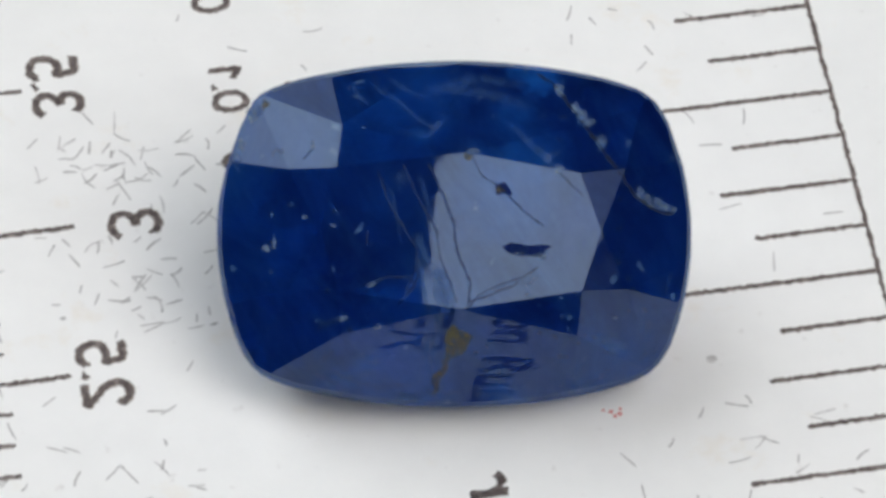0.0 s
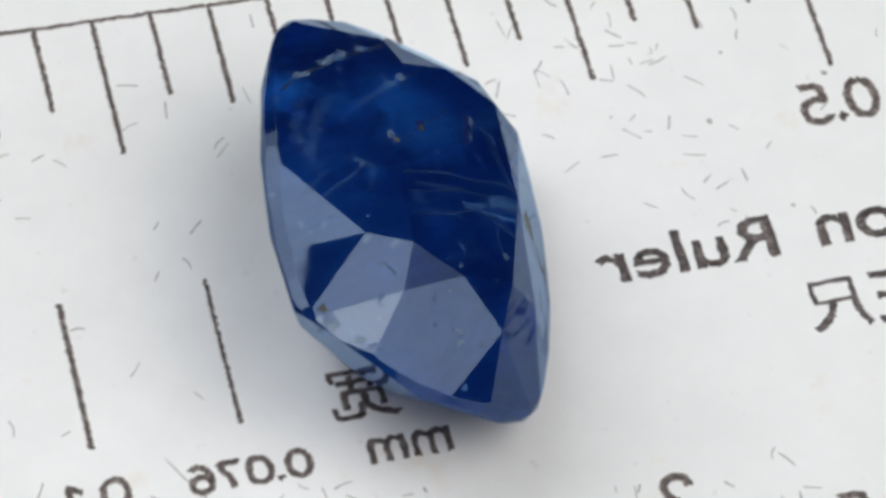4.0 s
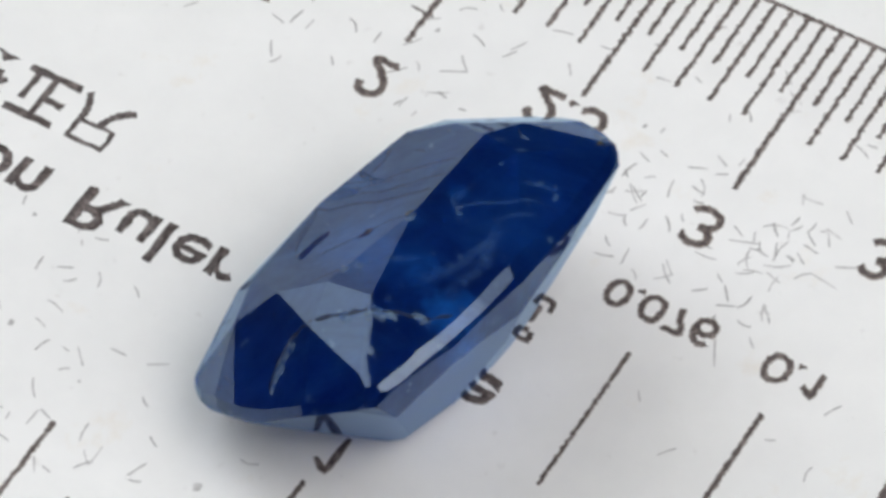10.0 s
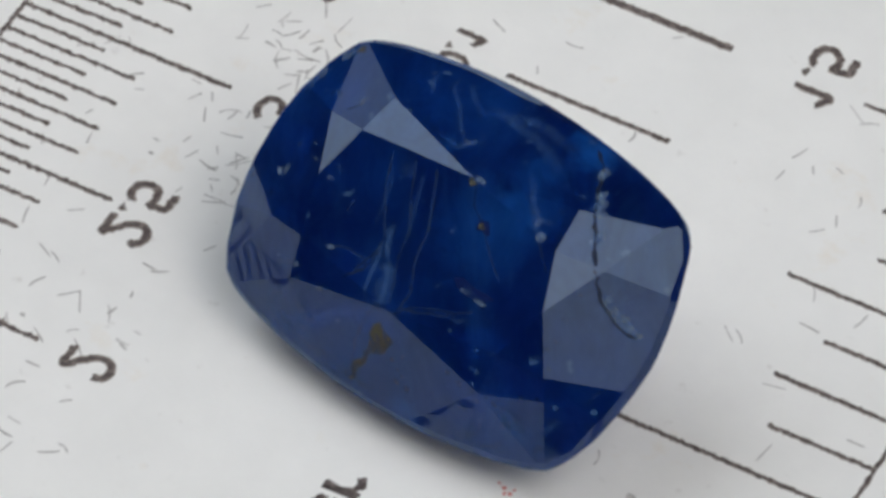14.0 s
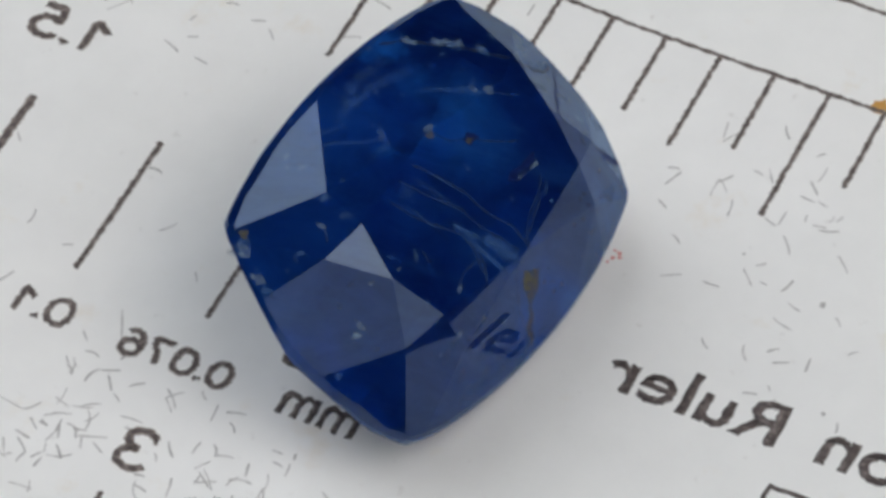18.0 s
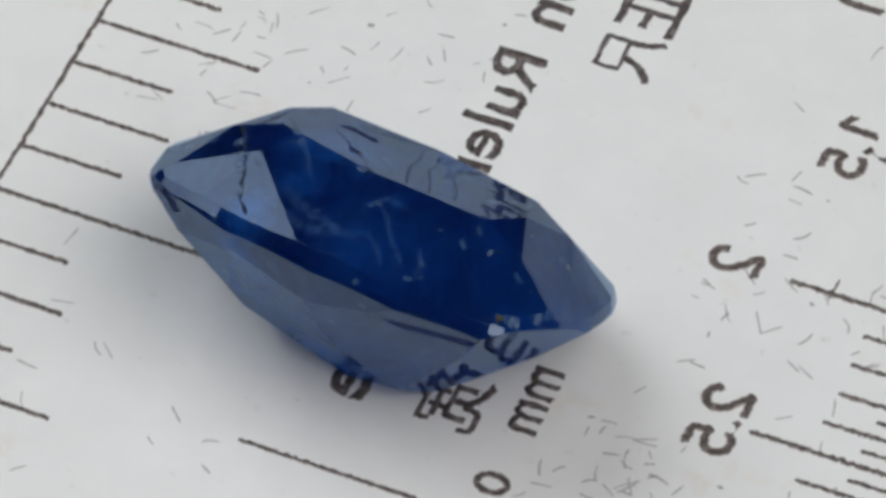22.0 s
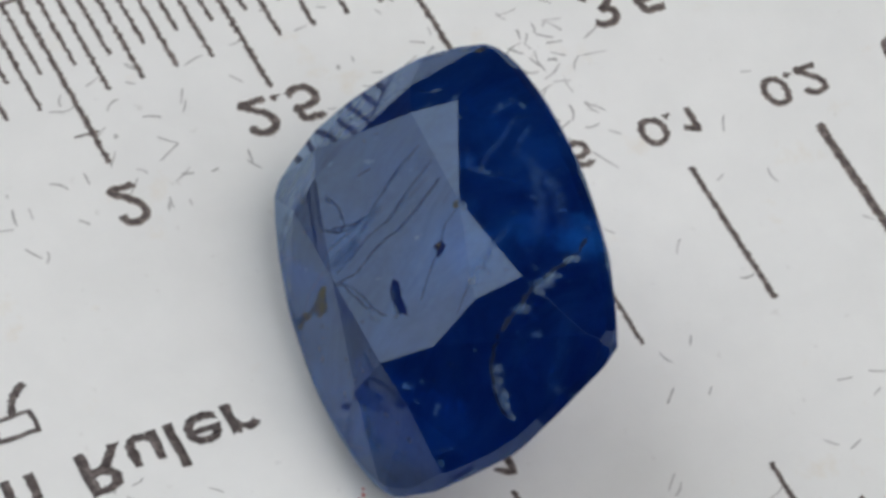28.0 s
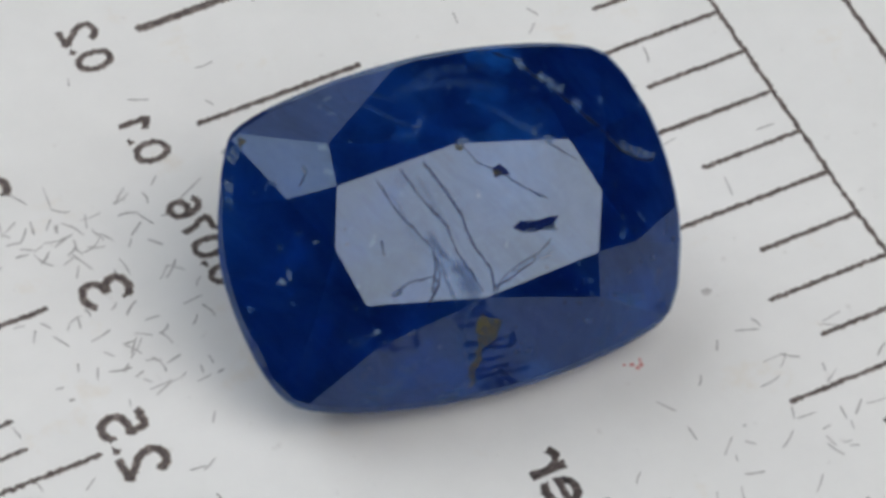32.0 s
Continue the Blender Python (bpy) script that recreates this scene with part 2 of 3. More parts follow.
def ribbon(points, width, rag, taper=1.0, top=INK_TOP, bm=None):
    """A thin raised stroke of ink along points (millimetres), with ragged edges and a paler rim."""
    bm = bm or bmesh.new()
    rim = bm.verts.layers.float.get("rim") or bm.verts.layers.float.new("rim")
    rows = []
    for i, p in enumerate(points):
        a, b = points[max(i - 1, 0)], points[min(i + 1, len(points) - 1)]
        d = Vector((b[0] - a[0], b[1] - a[1]))
        d.normalize()
        side = Vector((-d.y, d.x))
        end = taper if i in (0, len(points) - 1) else 1.0
        w1 = max(0.5 * width * end + rng.uniform(-rag, rag), 0.01)
        w2 = max(0.5 * width * end + rng.uniform(-rag, rag), 0.01)
        q = Vector(p[:2])
        row = []
        for at, edge, z in ((w1, 1.0, 0), (w1, 1.0, top), (0.5 * w1, 0.0, top), (-0.5 * w2, 0.0, top), (-w2, 1.0, top), (-w2, 1.0, 0)):
            v = bm.verts.new(((q.x + side.x * at) * MM, (q.y + side.y * at) * MM, z))
            v[rim] = edge
            row.append(v)
        rows.append(row)
    for a, b in zip(rows, rows[1:]):
        for k in range(5):
            bm.faces.new((a[k], a[k + 1], b[k + 1], b[k]))
    bm.faces.new(rows[0][::-1])
    bm.faces.new(rows[-1])
    bmesh.ops.recalc_face_normals(bm, faces=bm.faces)
    return bm


def stroke(name, parent, x0, y0, x1, y1, width, rag=0.02, mat=None, label=""):
    rag *= 1.5
    n = max(2, int(math.hypot(x1 - x0, y1 - y0) / 0.05))
    pts = [(x0 + (x1 - x0) * i / n + rng.uniform(-1, 1) * rag * 0.4, y0 + (y1 - y0) * i / n + rng.uniform(-1, 1) * rag * 0.4) for i in range(n + 1)]
    return part(name, ribbon(pts, width, rag, 0.6), mat or INK, parent, label)


def lettering(name, text, parent, x_base, x_top, y_start, y_end, bold=0.02, label=""):
    """Mirrored print: it reads towards -y with the letters' tops towards -x."""
    cu = bpy.data.curves.new(name, "FONT")
    cu.body, cu.size, cu.offset, cu.resolution_u = text, 1.0, bold, 5
    ob = bpy.data.objects.new(name, cu)
    scene.collection.objects.link(ob)
    me = bpy.data.meshes.new_from_object(ob.evaluated_get(bpy.context.evaluated_depsgraph_get()))
    bpy.data.objects.remove(ob)
    bm = bmesh.new()
    bm.from_mesh(me)
    bpy.data.meshes.remove(me)
    bmesh.ops.remove_doubles(bm, verts=bm.verts, dist=0.0005)
    xs, ys = [v.co.x for v in bm.verts], [v.co.y for v in bm.verts]
    lo, hi = (min(xs), min(ys)), (max(xs), max(ys))
    ku = (y_start - y_end) / (hi[0] - lo[0])
    kv = (x_base - x_top) / (hi[1] - lo[1]) if x_top is not None else ku
    for v in bm.verts:
        v.co = (x_base - (v.co.y - lo[1]) * kv, y_start - (v.co.x - lo[0]) * ku, INK_TOP / MM)
    for _ in range(2):
        long_edges = [e for e in bm.edges if e.is_boundary and e.calc_length() > 0.085]
        if long_edges:
            bmesh.ops.subdivide_edges(bm, edges=long_edges, cuts=1)
    for v in bm.verts:
        if v.is_boundary:
            v.co.x += rng.uniform(-0.03, 0.03)
            v.co.y += rng.uniform(-0.03, 0.03)
    rim = [e for e in bm.edges if e.is_boundary]
    made = bmesh.ops.extrude_edge_only(bm, edges=rim)["geom"]
    for g in made:
        if isinstance(g, bmesh.types.BMVert):
            g.co.z = 0
    bmesh.ops.scale(bm, vec=(MM, MM, MM), verts=bm.verts)
    return part(name, bm, INK, parent, label)


# the ruler's rounded single-stroke numerals: width, then the pen's path across a box 1 high
DIGITS = {
    "0": (0.66, "0.5,1 0.2,0.93 0.03,0.7 0,0.5 0.03,0.3 0.2,0.07 0.5,0 0.8,0.07 0.97,0.3 1,0.5 0.97,0.7 0.8,0.93 0.5,1"),
    "1": (0.36, "0,0.72 0.5,0.85 1,1 1,0.5 1,0"),
    "2": (0.66, "0.04,0.74 0.1,0.9 0.3,1 0.65,1 0.9,0.9 0.95,0.72 0.85,0.52 0.55,0.32 0.2,0.13 0,0 0.5,0 1,0"),
    "3": (0.64, "0.04,0.86 0.25,0.98 0.55,1 0.85,0.92 0.92,0.74 0.8,0.58 0.42,0.53 0.8,0.47 0.98,0.28 0.88,0.09 0.55,0 0.25,0.02 0,0.15"),
    "4": (0.72, "0.74,0 0.74,0.5 0.74,1 0.35,0.62 0,0.3 0.5,0.3 1,0.3"),
    "5": (0.64, "0.92,1 0.55,1 0.16,1 0.12,0.78 0.07,0.54 0.35,0.64 0.68,0.61 0.93,0.47 0.98,0.28 0.84,0.08 0.5,0 0.2,0.03 0,0.15"),
    "6": (0.66, "0.9,0.9 0.65,1 0.35,0.97 0.1,0.75 0,0.4 0.1,0.13 0.35,0 0.65,0 0.92,0.12 1,0.32 0.9,0.52 0.62,0.62 0.3,0.57 0.06,0.4"),
    "7": (0.64, "0,1 0.5,1 1,1 0.75,0.65 0.52,0.35 0.4,0"),
    ".": (0.05, "0.5,0.02 0.5,0.1"),
}


def soften(pts):
    """Rounds a path's corners a little."""
    for _ in range(2):
        out = [pts[0]]
        for a, b in zip(pts, pts[1:]):
            out += [a.lerp(b, 0.2), a.lerp(b, 0.8)]
        pts = out + [pts[-1]]
    return pts


def numeral(name, text, parent, x_base, x_top, y_start, y_end, pen):
    """Mirrored numerals: they read towards -y with their tops towards -x."""
    tall = x_base - x_top - pen
    space = 0.24
    after = [space + (0.2 if c == "1" else 0.0) for c in text]
    wide = sum(DIGITS[c][0] for c in text) + sum(after[:-1])
    unit = (y_start - y_end - pen) / wide
    bm, along = bmesh.new(), y_start - 0.5 * pen
    for k, c in enumerate(text):
        w, path = DIGITS[c]
        corners = [Vector((x_base - 0.5 * pen - float(v) * tall, along - float(u) * w * unit)) for u, v in (p.split(",") for p in path.split())]
        fine = []
        for a, b in zip(soften(corners), soften(corners)[1:]):
            n = max(1, int((b - a).length / 0.05))
            fine += [a.lerp(b, i / n) for i in range(n)]
        fine.append(corners[-1])
        inked = [p + Vector((rng.uniform(-0.012, 0.012), rng.uniform(-0.012, 0.012))) for p in fine]
        ribbon(inked, pen * (1.25 if c == "." else 1.0), 0.028, 0.8, INK_TOP + 0.0004 * MM * k, bm)
        along -= (w + after[k]) * unit
    return part(name, bm, INK, parent)


# ---- setting ----
RX0, RX1, RY0, RY1, RZ = -5.2, 5.2, -4.6, 4.8, -0.75


tagged(box("floor", (RX0, RY0, RZ - 0.1), (RX1, RY1, RZ), FLOOR), "dark plain floor of the room", "floor", kind="structure")
for name, low, high in (("wall_north", (RX0, RY1, RZ), (RX1, RY1 + 0.15, CEIL)), ("wall_south", (RX0, RY0 - 0.15, RZ), (RX1, RY0, CEIL)),
                        ("wall_east", (RX1, RY0, RZ), (RX1 + 0.15, RY1, CEIL)), ("wall_west", (RX0 - 0.15, RY0, RZ), (RX0, RY1, CEIL))):
    tagged(box(name, low, high, WALL), "dark grey plastered wall of the room", "wall", kind="structure")


def roof_corners(outline, grow=0.0):
    mx, my = sum(x for x, y in outline) / len(outline), sum(y for x, y in outline) / len(outline)
    return [(CEIL * (x + grow * (x - mx)), CEIL * (y + grow * (y - my))) for x, y in outline]


def sheet_with_holes(z0, z1, outline, holes):
    """A flat slab with openings through it."""
    bm = bmesh.new()
    for ring in (outline, *holes):
        vs = [bm.verts.new((p[0], p[1], z0)) for p in ring]
        for i in range(len(vs)):
            bm.edges.new((vs[i - 1], vs[i]))
    bmesh.ops.triangle_fill(bm, use_beauty=True, use_dissolve=False, edges=bm.edges[:])
    made = bmesh.ops.extrude_face_region(bm, geom=bm.faces[:])["geom"]
    for g in made:
        if isinstance(g, bmesh.types.BMVert):
            g.co.z = z1
    bmesh.ops.recalc_face_normals(bm, faces=bm.faces)
    return bm


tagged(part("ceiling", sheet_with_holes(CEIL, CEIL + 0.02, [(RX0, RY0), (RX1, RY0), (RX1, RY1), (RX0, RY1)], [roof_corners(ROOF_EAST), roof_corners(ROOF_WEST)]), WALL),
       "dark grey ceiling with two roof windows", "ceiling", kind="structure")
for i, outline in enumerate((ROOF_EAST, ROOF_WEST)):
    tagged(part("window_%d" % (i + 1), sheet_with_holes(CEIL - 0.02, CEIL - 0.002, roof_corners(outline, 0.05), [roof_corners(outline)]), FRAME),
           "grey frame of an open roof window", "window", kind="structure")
# the added sheets that grade the light of the roof windows
for outline, share in DIMMERS:
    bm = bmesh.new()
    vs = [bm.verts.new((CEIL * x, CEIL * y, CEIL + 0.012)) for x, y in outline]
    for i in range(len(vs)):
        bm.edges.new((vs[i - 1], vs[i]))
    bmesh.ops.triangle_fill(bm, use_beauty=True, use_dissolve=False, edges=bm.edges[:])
    tagged(part("blind", bm, make_dimmer(share)), "unseen thin sheet added to dim part of a roof window", "blind", "roof window blinds")
table = tagged(new("table"), "dark wooden table under the printed card", "table")
box("tabletop", (-0.6, -0.4, -0.0336), (0.6, 0.4, -0.0029), TABLE, table)
for sx in (-1, 1):
    for sy in (-1, 1):
        box("leg", (sx * 0.54 - 0.025, sy * 0.34 - 0.025, -0.7515), (sx * 0.54 + 0.025, sy * 0.34 + 0.025, -0.033), TABLE, table)

# ---- the printed ruler card ----
card = tagged(new("ruler_card"), "white calibration ruler card with mirrored brown-black print", "ruler")
bm = bmesh.new()
bmesh.ops.create_cube(bm, size=1)
for v in bm.verts:
    v.co = (v.co.x * 0.084, v.co.y * 0.120, -0.0008 + v.co.z * 0.0016)
bmesh.ops.bevel(bm, geom=[e for e in bm.edges], offset=0.0003, segments=2, affect="EDGES")
part("sheet", bm, PAPER, card, "matt white film with faint yellow stains")

# centimetre scale: half-millimetre ticks
stroke("scale_line", card, 14.53, -22, 14.53, 22, 0.13)
for k in range(-44, 45):
    y = 0.22 + 0.4945 * k - 0.04 * max(0.4945 * k - 4.8, 0.0)
    if k % 10 == 0:
        inner = 8.95 if (k // 10) % 2 == 0 else 8.2
        stroke("tick_mark", card, 14.5, y, inner, y - 0.05, 0.15, 0.025)
    else:
        stroke("tick_mark", card, 14.5, y, (10.58 if k % 2 == 0 else 11.75) + rng.uniform(-0.06, 0.06), y - 0.04, 0.13, 0.025)

# inch scale: sixteenths, printed a little askew below its middle
def askew(y):
    return 0.031 * min(y - 1.5, 0.0)


for name, x, reach in (("scale_line", -12.03, 22), ("scale_line", -15.37, 24)):
    n = 400
    pts = [(x + askew(y) + rng.uniform(-0.012, 0.012), y) for y in (-reach + 2 * reach * i / n for i in range(n + 1))]
    part(name, ribbon(pts, 0.13, 0.03, 0.6), INK, card)
for k in range(-13, 14):
    y = 0.010 + 1.5797 * k
    inner = -5.64 if k % 16 == 0 else -6.4 if k % 8 == 0 else -7.28 if k % 4 == 0 else -8.48 if k % 2 == 0 else -9.10
    stroke("tick_mark", card, -11.98 + askew(y), y, inner + 0.6 * askew(y), y + 0.02, 0.14, 0.02)

# sample lines of growing width
for y, w in ((-5.02, 0.12), (-8.82, 0.16), (-12.62, 0.25), (-16.25, 0.42)):
    stroke("sample_line", card, 2.07, y, -2.77, y - 0.02, w, 0.02)

# numerals and words
for text, x0, x1, ya, yb in (
        ("1", 7.4, 5.95, 15.3, 14.6), ("1.5", 8.76, 7.48, 11.08, 8.86), ("2", 7.42, 5.97, 5.65, 4.70), ("2.5", 8.79, 7.45, 1.35, -0.94),
        ("3", 7.38, 5.92, -4.11, -5.17), ("3.5", 8.78, 7.34, -8.64, -10.92), ("4", 7.40, 5.95, -14.15, -15.3),
        ("0.5", -4.40, -5.9, 13.62, 11.4), ("1.5", -4.65, -6.0, -11.8, -14.1)):
    numeral("numeral", text, card, x0, x1, ya, yb, 0.23)
part("numeral", ribbon([(-4.86, 0.16), (-4.98, 0.02), (-5.1, -0.12), (-5.14, -0.24), (-4.98, -0.26), (-4.6, -0.27), (-3.95, -0.28)], 0.19, 0.03, 0.7), INK, card)
for text, x0, x1, ya, yb in (("0.076", 4.1, 3.12, -3.48, -6.69), ("0.1", 4.06, 3.03, -8.07, -9.72), ("0.2", 4.08, 2.98, -11.72, -13.56),
                             ("0.5", 4.1, 3.02, -15.4, -17.2)):
    numeral("line_width_label", text, card, x0, x1, ya, yb, 0.185)
lettering("line_width_label", "mm", card, 4.05, 3.24, 0.05, -2.1, 0.014)
lettering("title", "Ruler", card, -0.30, -1.73, 9.66, 4.9, 0.014)
lettering("title", "Calibration", card, -0.36, -1.86, 20.5, 10.78, 0.014)
for ch, ya in (("尺", 11.45), ("正", 13.2), ("校", 15.0)):
    lettering("title_character", ch, card, 2.42, 0.74, ya, ya - 1.6, 0.018)
lettering("title_character", "宽", card, 2.62, 0.78, -0.95, -2.72, 0.01)
lettering("title", "e", card, -0.36, -1.42, -1.75, -2.78, 0.02)

# fine dark scratches in the film, each from one end to the other
SCRATCHES_INCH = [
    (-6.45, 9.17, -6.90, 8.71), (-4.75, 8.56, -4.88, 8.17), (-4.09, 8.60, -4.25, 8.03), (-5.64, 8.00, -5.14, 7.85), (-2.65, 7.97, -3.11, 7.72),
    (-7.70, 8.43, -7.49, 7.91), (-8.10, 8.09, -7.85, 8.07), (-8.33, 7.82, -8.41, 7.53), (-8.59, 7.43, -8.97, 7.06), (-9.59, 7.28, -9.01, 7.23),
    (-6.38, 7.56, -6.92, 7.16), (-7.72, 6.92, -7.19, 6.89), (-5.86, 7.14, -5.67, 6.92), (-4.98, 7.11, -5.44, 6.68), (-5.18, 7.45, -5.22, 7.23),
    (-8.45, 6.22, -8.89, 5.93), (-8.60, 5.87, -8.67, 5.59), (-10.07, 6.01, -10.47, 5.73), (-6.89, 5.58, -7.49, 5.48), (-7.63, 5.25, -7.99, 4.88),
    (-7.99, 4.91, -7.33, 4.91), (-9.69, 4.69, -9.23, 4.44), (-10.26, 10.12, -10.39, 9.68), (-5.69, 4.55, -5.49, 4.86)]
SCRATCHES_TWO = [
    (6.19, 10.86, 6.58, 10.61), (6.40, 8.23, 5.90, 7.92), (7.21, 8.69, 7.09, 8.25), (7.21, 7.66, 7.61, 7.62), (6.72, 6.59, 6.47, 6.38),
    (8.15, 6.84, 7.79, 6.45), (7.73, 5.86, 8.15, 5.86), (10.46, 5.90, 10.28, 5.51), (10.51, 5.53, 10.90, 5.38), (7.74, 4.56, 7.48, 4.33),
    (6.03, 3.70, 6.26, 3.68), (6.96, 3.76, 7.27, 3.24), (7.14, 3.52, 7.04, 3.21), (7.76, 3.85, 8.13, 3.19), (8.13, 3.19, 8.56, 3.61),
    (9.34, 3.71, 9.12, 3.24), (9.89, 4.47, 10.17, 4.05), (6.90, 2.77, 6.94, 2.55), (11.26, 3.44, 11.07, 3.22), (12.71, 6.85, 12.42, 6.53)]
SCRATCHES_THREE = [
    (6.90, 1.76, 6.47, 1.51), (6.04, 0.48, 5.83, 0.16), (6.37, -1.23, 7.00, -1.19), (5.23, -0.93, 5.03, -0.98), (5.19, -1.26, 5.18, -1.56),
    (7.36, -2.00, 7.12, -2.20), (7.00, -2.35, 6.47, -2.84), (7.35, -2.57, 7.53, -2.83), (8.05, -2.06, 7.87, -2.45), (8.38, -2.50, 8.28, -2.77),
    (8.91, -2.22, 9.13, -2.25), (7.68, -3.28, 7.07, -3.42), (5.04, -3.37, 4.48, -3.44), (4.47, -3.76, 4.22, -4.01), (6.49, -3.67, 6.06, -4.01),
    (5.06, -4.36, 4.57, -4.85), (8.24, -3.39, 8.47, -3.88), (8.06, -3.86, 7.53, -4.17), (9.00, -3.88, 8.79, -4.25), (8.40, -4.12, 8.58, -4.42),
    (9.79, 1.03, 9.42, 0.77), (10.55, -1.20, 10.61, -1.63), (10.43, -3.49, 10.17, -3.60), (10.84, -3.69, 10.46, -4.09)]
SCRATCHES_BELOW = [
    (8.91, -6.39, 8.96, -7.03), (8.31, -7.15, 7.94, -7.09), (7.94, -7.09, 7.60, -7.51), (7.47, -6.01, 7.76, -6.61), (5.85, -4.88, 5.88, -5.49),
    (6.34, -6.61, 6.52, -7.09), (7.19, -6.57, 6.75, -6.75), (6.76, -6.22, 6.66, -6.60), (6.34, -7.51, 6.76, -7.86), (6.73, -7.88, 6.62, -8.59),
    (5.22, -4.39, 4.85, -4.75), (6.93, -2.46, 6.59, -2.90), (7.12, -5.36, 6.90, -5.73), (6.63, -5.46, 6.89, -6.15), (8.25, -6.69, 7.88, -6.63),
    (6.00, -6.04, 6.43, -6.23), (7.74, -6.20, 7.38, -6.52), (3.58, -6.67, 2.76, -7.08), (5.49, -5.73, 5.31, -5.99), (5.94, -6.24, 6.09, -6.74)]
SCRATCHES_REST = [
    (-9.40, -0.38, -9.52, -1.03), (-8.45, -2.69, -9.07, -2.81), (-7.21, -3.54, -6.78, -3.93), (-1.99, 8.90, -2.14, 8.77), (-8.40, -4.97, -9.01, -4.91),
    (-5.78, 1.25, -5.90, 1.74), (-6.36, -12.39, -7.03, -11.92), (-6.88, -11.87, -7.36, -12.13), (-2.17, 14.70, -1.82, 15.29)]


def scratch(x0, y0, x1, y1):
    bow = rng.choice((0, 0, 0.06, -0.06, 0.14)) * rng.uniform(0.5, 1.2)
    n = 8
    pts = []
    for i in range(n + 1):
        u = i / n
        k = 4 * bow * u * (1 - u)
        pts.append((x0 + (x1 - x0) * u - (y1 - y0) * k, y0 + (y1 - y0) * u + (x1 - x0) * k))
    part("scratch", ribbon(pts, rng.uniform(0.032, 0.055), 0.006, 0.4, 0.006 * MM), SCRATCH, card)


for zone in (SCRATCHES_INCH, SCRATCHES_TWO, SCRATCHES_THREE, SCRATCHES_BELOW, SCRATCHES_REST):
    for ends in zone:
        scratch(*ends)
for x, y, sx, sy, count in ((6.8, -6.9, 1.3, 1.2, 26), (6.2, -3.0, 1.3, 1.3, 22), (-7.6, 6.6, 1.9, 2.2, 12), (4.4, -6.0, 0.8, 1.6, 10), (9.0, 5.2, 1.6, 2.6, 14), (-7.5, -9.5, 2.0, 2.6, 20), (10.8, -4.5, 1.3, 4.0, 16), (0.5, -11.0, 3.0, 3.0, 12), (-3.5, 9.5, 1.3, 3.0, 12), (-8.5, 14.0, 2.0, 3.0, 14), (9.5, 13.0, 2.0, 3.0, 12)):
    for _ in range(count):
        px, py, way, length = rng.gauss(x, sx), rng.gauss(y, sy), rng.uniform(0, math.pi), rng.uniform(0.25, 0.62)
        scratch(px, py, px + length * math.cos(way), py + length * math.sin(way))
stroke("cross_mark", card, 9.38, 5.62, 9.33, 4.92, 0.06, 0.015)


def blot(name, x, y, r, mat, label="", lobes=9):
    """A small flat blot with an uneven outline."""
    bm = bmesh.new()
    ring = []
    for i in range(lobes):
        a = math.tau * i / lobes
        k = r * rng.uniform(0.6, 1.25)
        ring.append(bm.verts.new(((x + k * math.cos(a)) * MM, (y + k * math.sin(a)) * MM, 0.006 * MM)))
    top = bm.faces.new(ring)
    made = bmesh.ops.extrude_edge_only(bm, edges=list(top.edges))["geom"]
    for g in made:
        if isinstance(g, bmesh.types.BMVert):
            g.co.z = 0
    return part(name, bm, mat, card, label)


blot("ink_dot", -7.2, 2.2, 0.13, SCRATCH)
blot("speck", -12.2, 7.73, 0.28, ORANGE, "small orange speck", 12)
for x, y, r in ((-4.5, 3.6, 0.07), (-4.38, 3.66, 0.06), (-4.3, 3.5, 0.07), (-4.55, 3.45, 0.05), (-4.12, 3.42, 0.04)):
    blot("red_mark", x, y, r, RED, "faint red ink mark")
for x, y, r in ((-5.2, 9.0, 0.1), (-1.9, 10.4, 0.07), (-7.5, 9.9, 0.06), (9.0, 4.6, 0.08), (-5.9, 6.5, 0.05), (-6.2, 12.4, 0.09), (8.9, -1.75, 0.07), (8.2, 8.0, 0.05)):
    blot("speck", x, y, r, SCRATCH)

# ---- the sapphire ----
GEM = pose(-0.870 * MM, -0.079 * MM, 3.419 * MM, -36.46, -0.56, -8.56)


A, B, TOP, DEEP = 5.954, 4.355, 1.98, 3.98
BOW_X, BOW_Y, CORNER = 0.068, 0.030, 15.5
TABLE_AT = [(3.0, -1.5), (3.42, 0.0), (3.0, 1.54), (0.0, 2.02), (-3.05, 1.57), (-3.53, 0.1), (-3.02, -1.34), (-0.2, -1.86)]
STAR_AT = [(4.18, -1.5, 1.455), (4.18, 1.5, 1.485), (2.88, 2.6, 1.515), (-2.95, 2.65, 1.485), (-4.22, 1.5, 1.455), (-4.18, -1.5, 1.455), (-2.85, -2.5, 1.485), (2.86, -2.6, 1.525)]
GIRDLE_AT = [(324.8, 342.6, 360), (0, 17.4, 35.2), (35.2, 54.4, 90), (90, 125.6, 144.8), (144.8, 162.6, 180), (180, 197.4, 215.2), (215.2, 229.8, 270), (270, 307.5, 324.8)]
HEIGHT_AT = {0: 0.33, 360: 0.33, 17.4: 0.34, 342.6: 0.34, 35.2: 0.28, 324.8: 0.22, 180: 0.18, 90: 0.26, 270: 0.285}


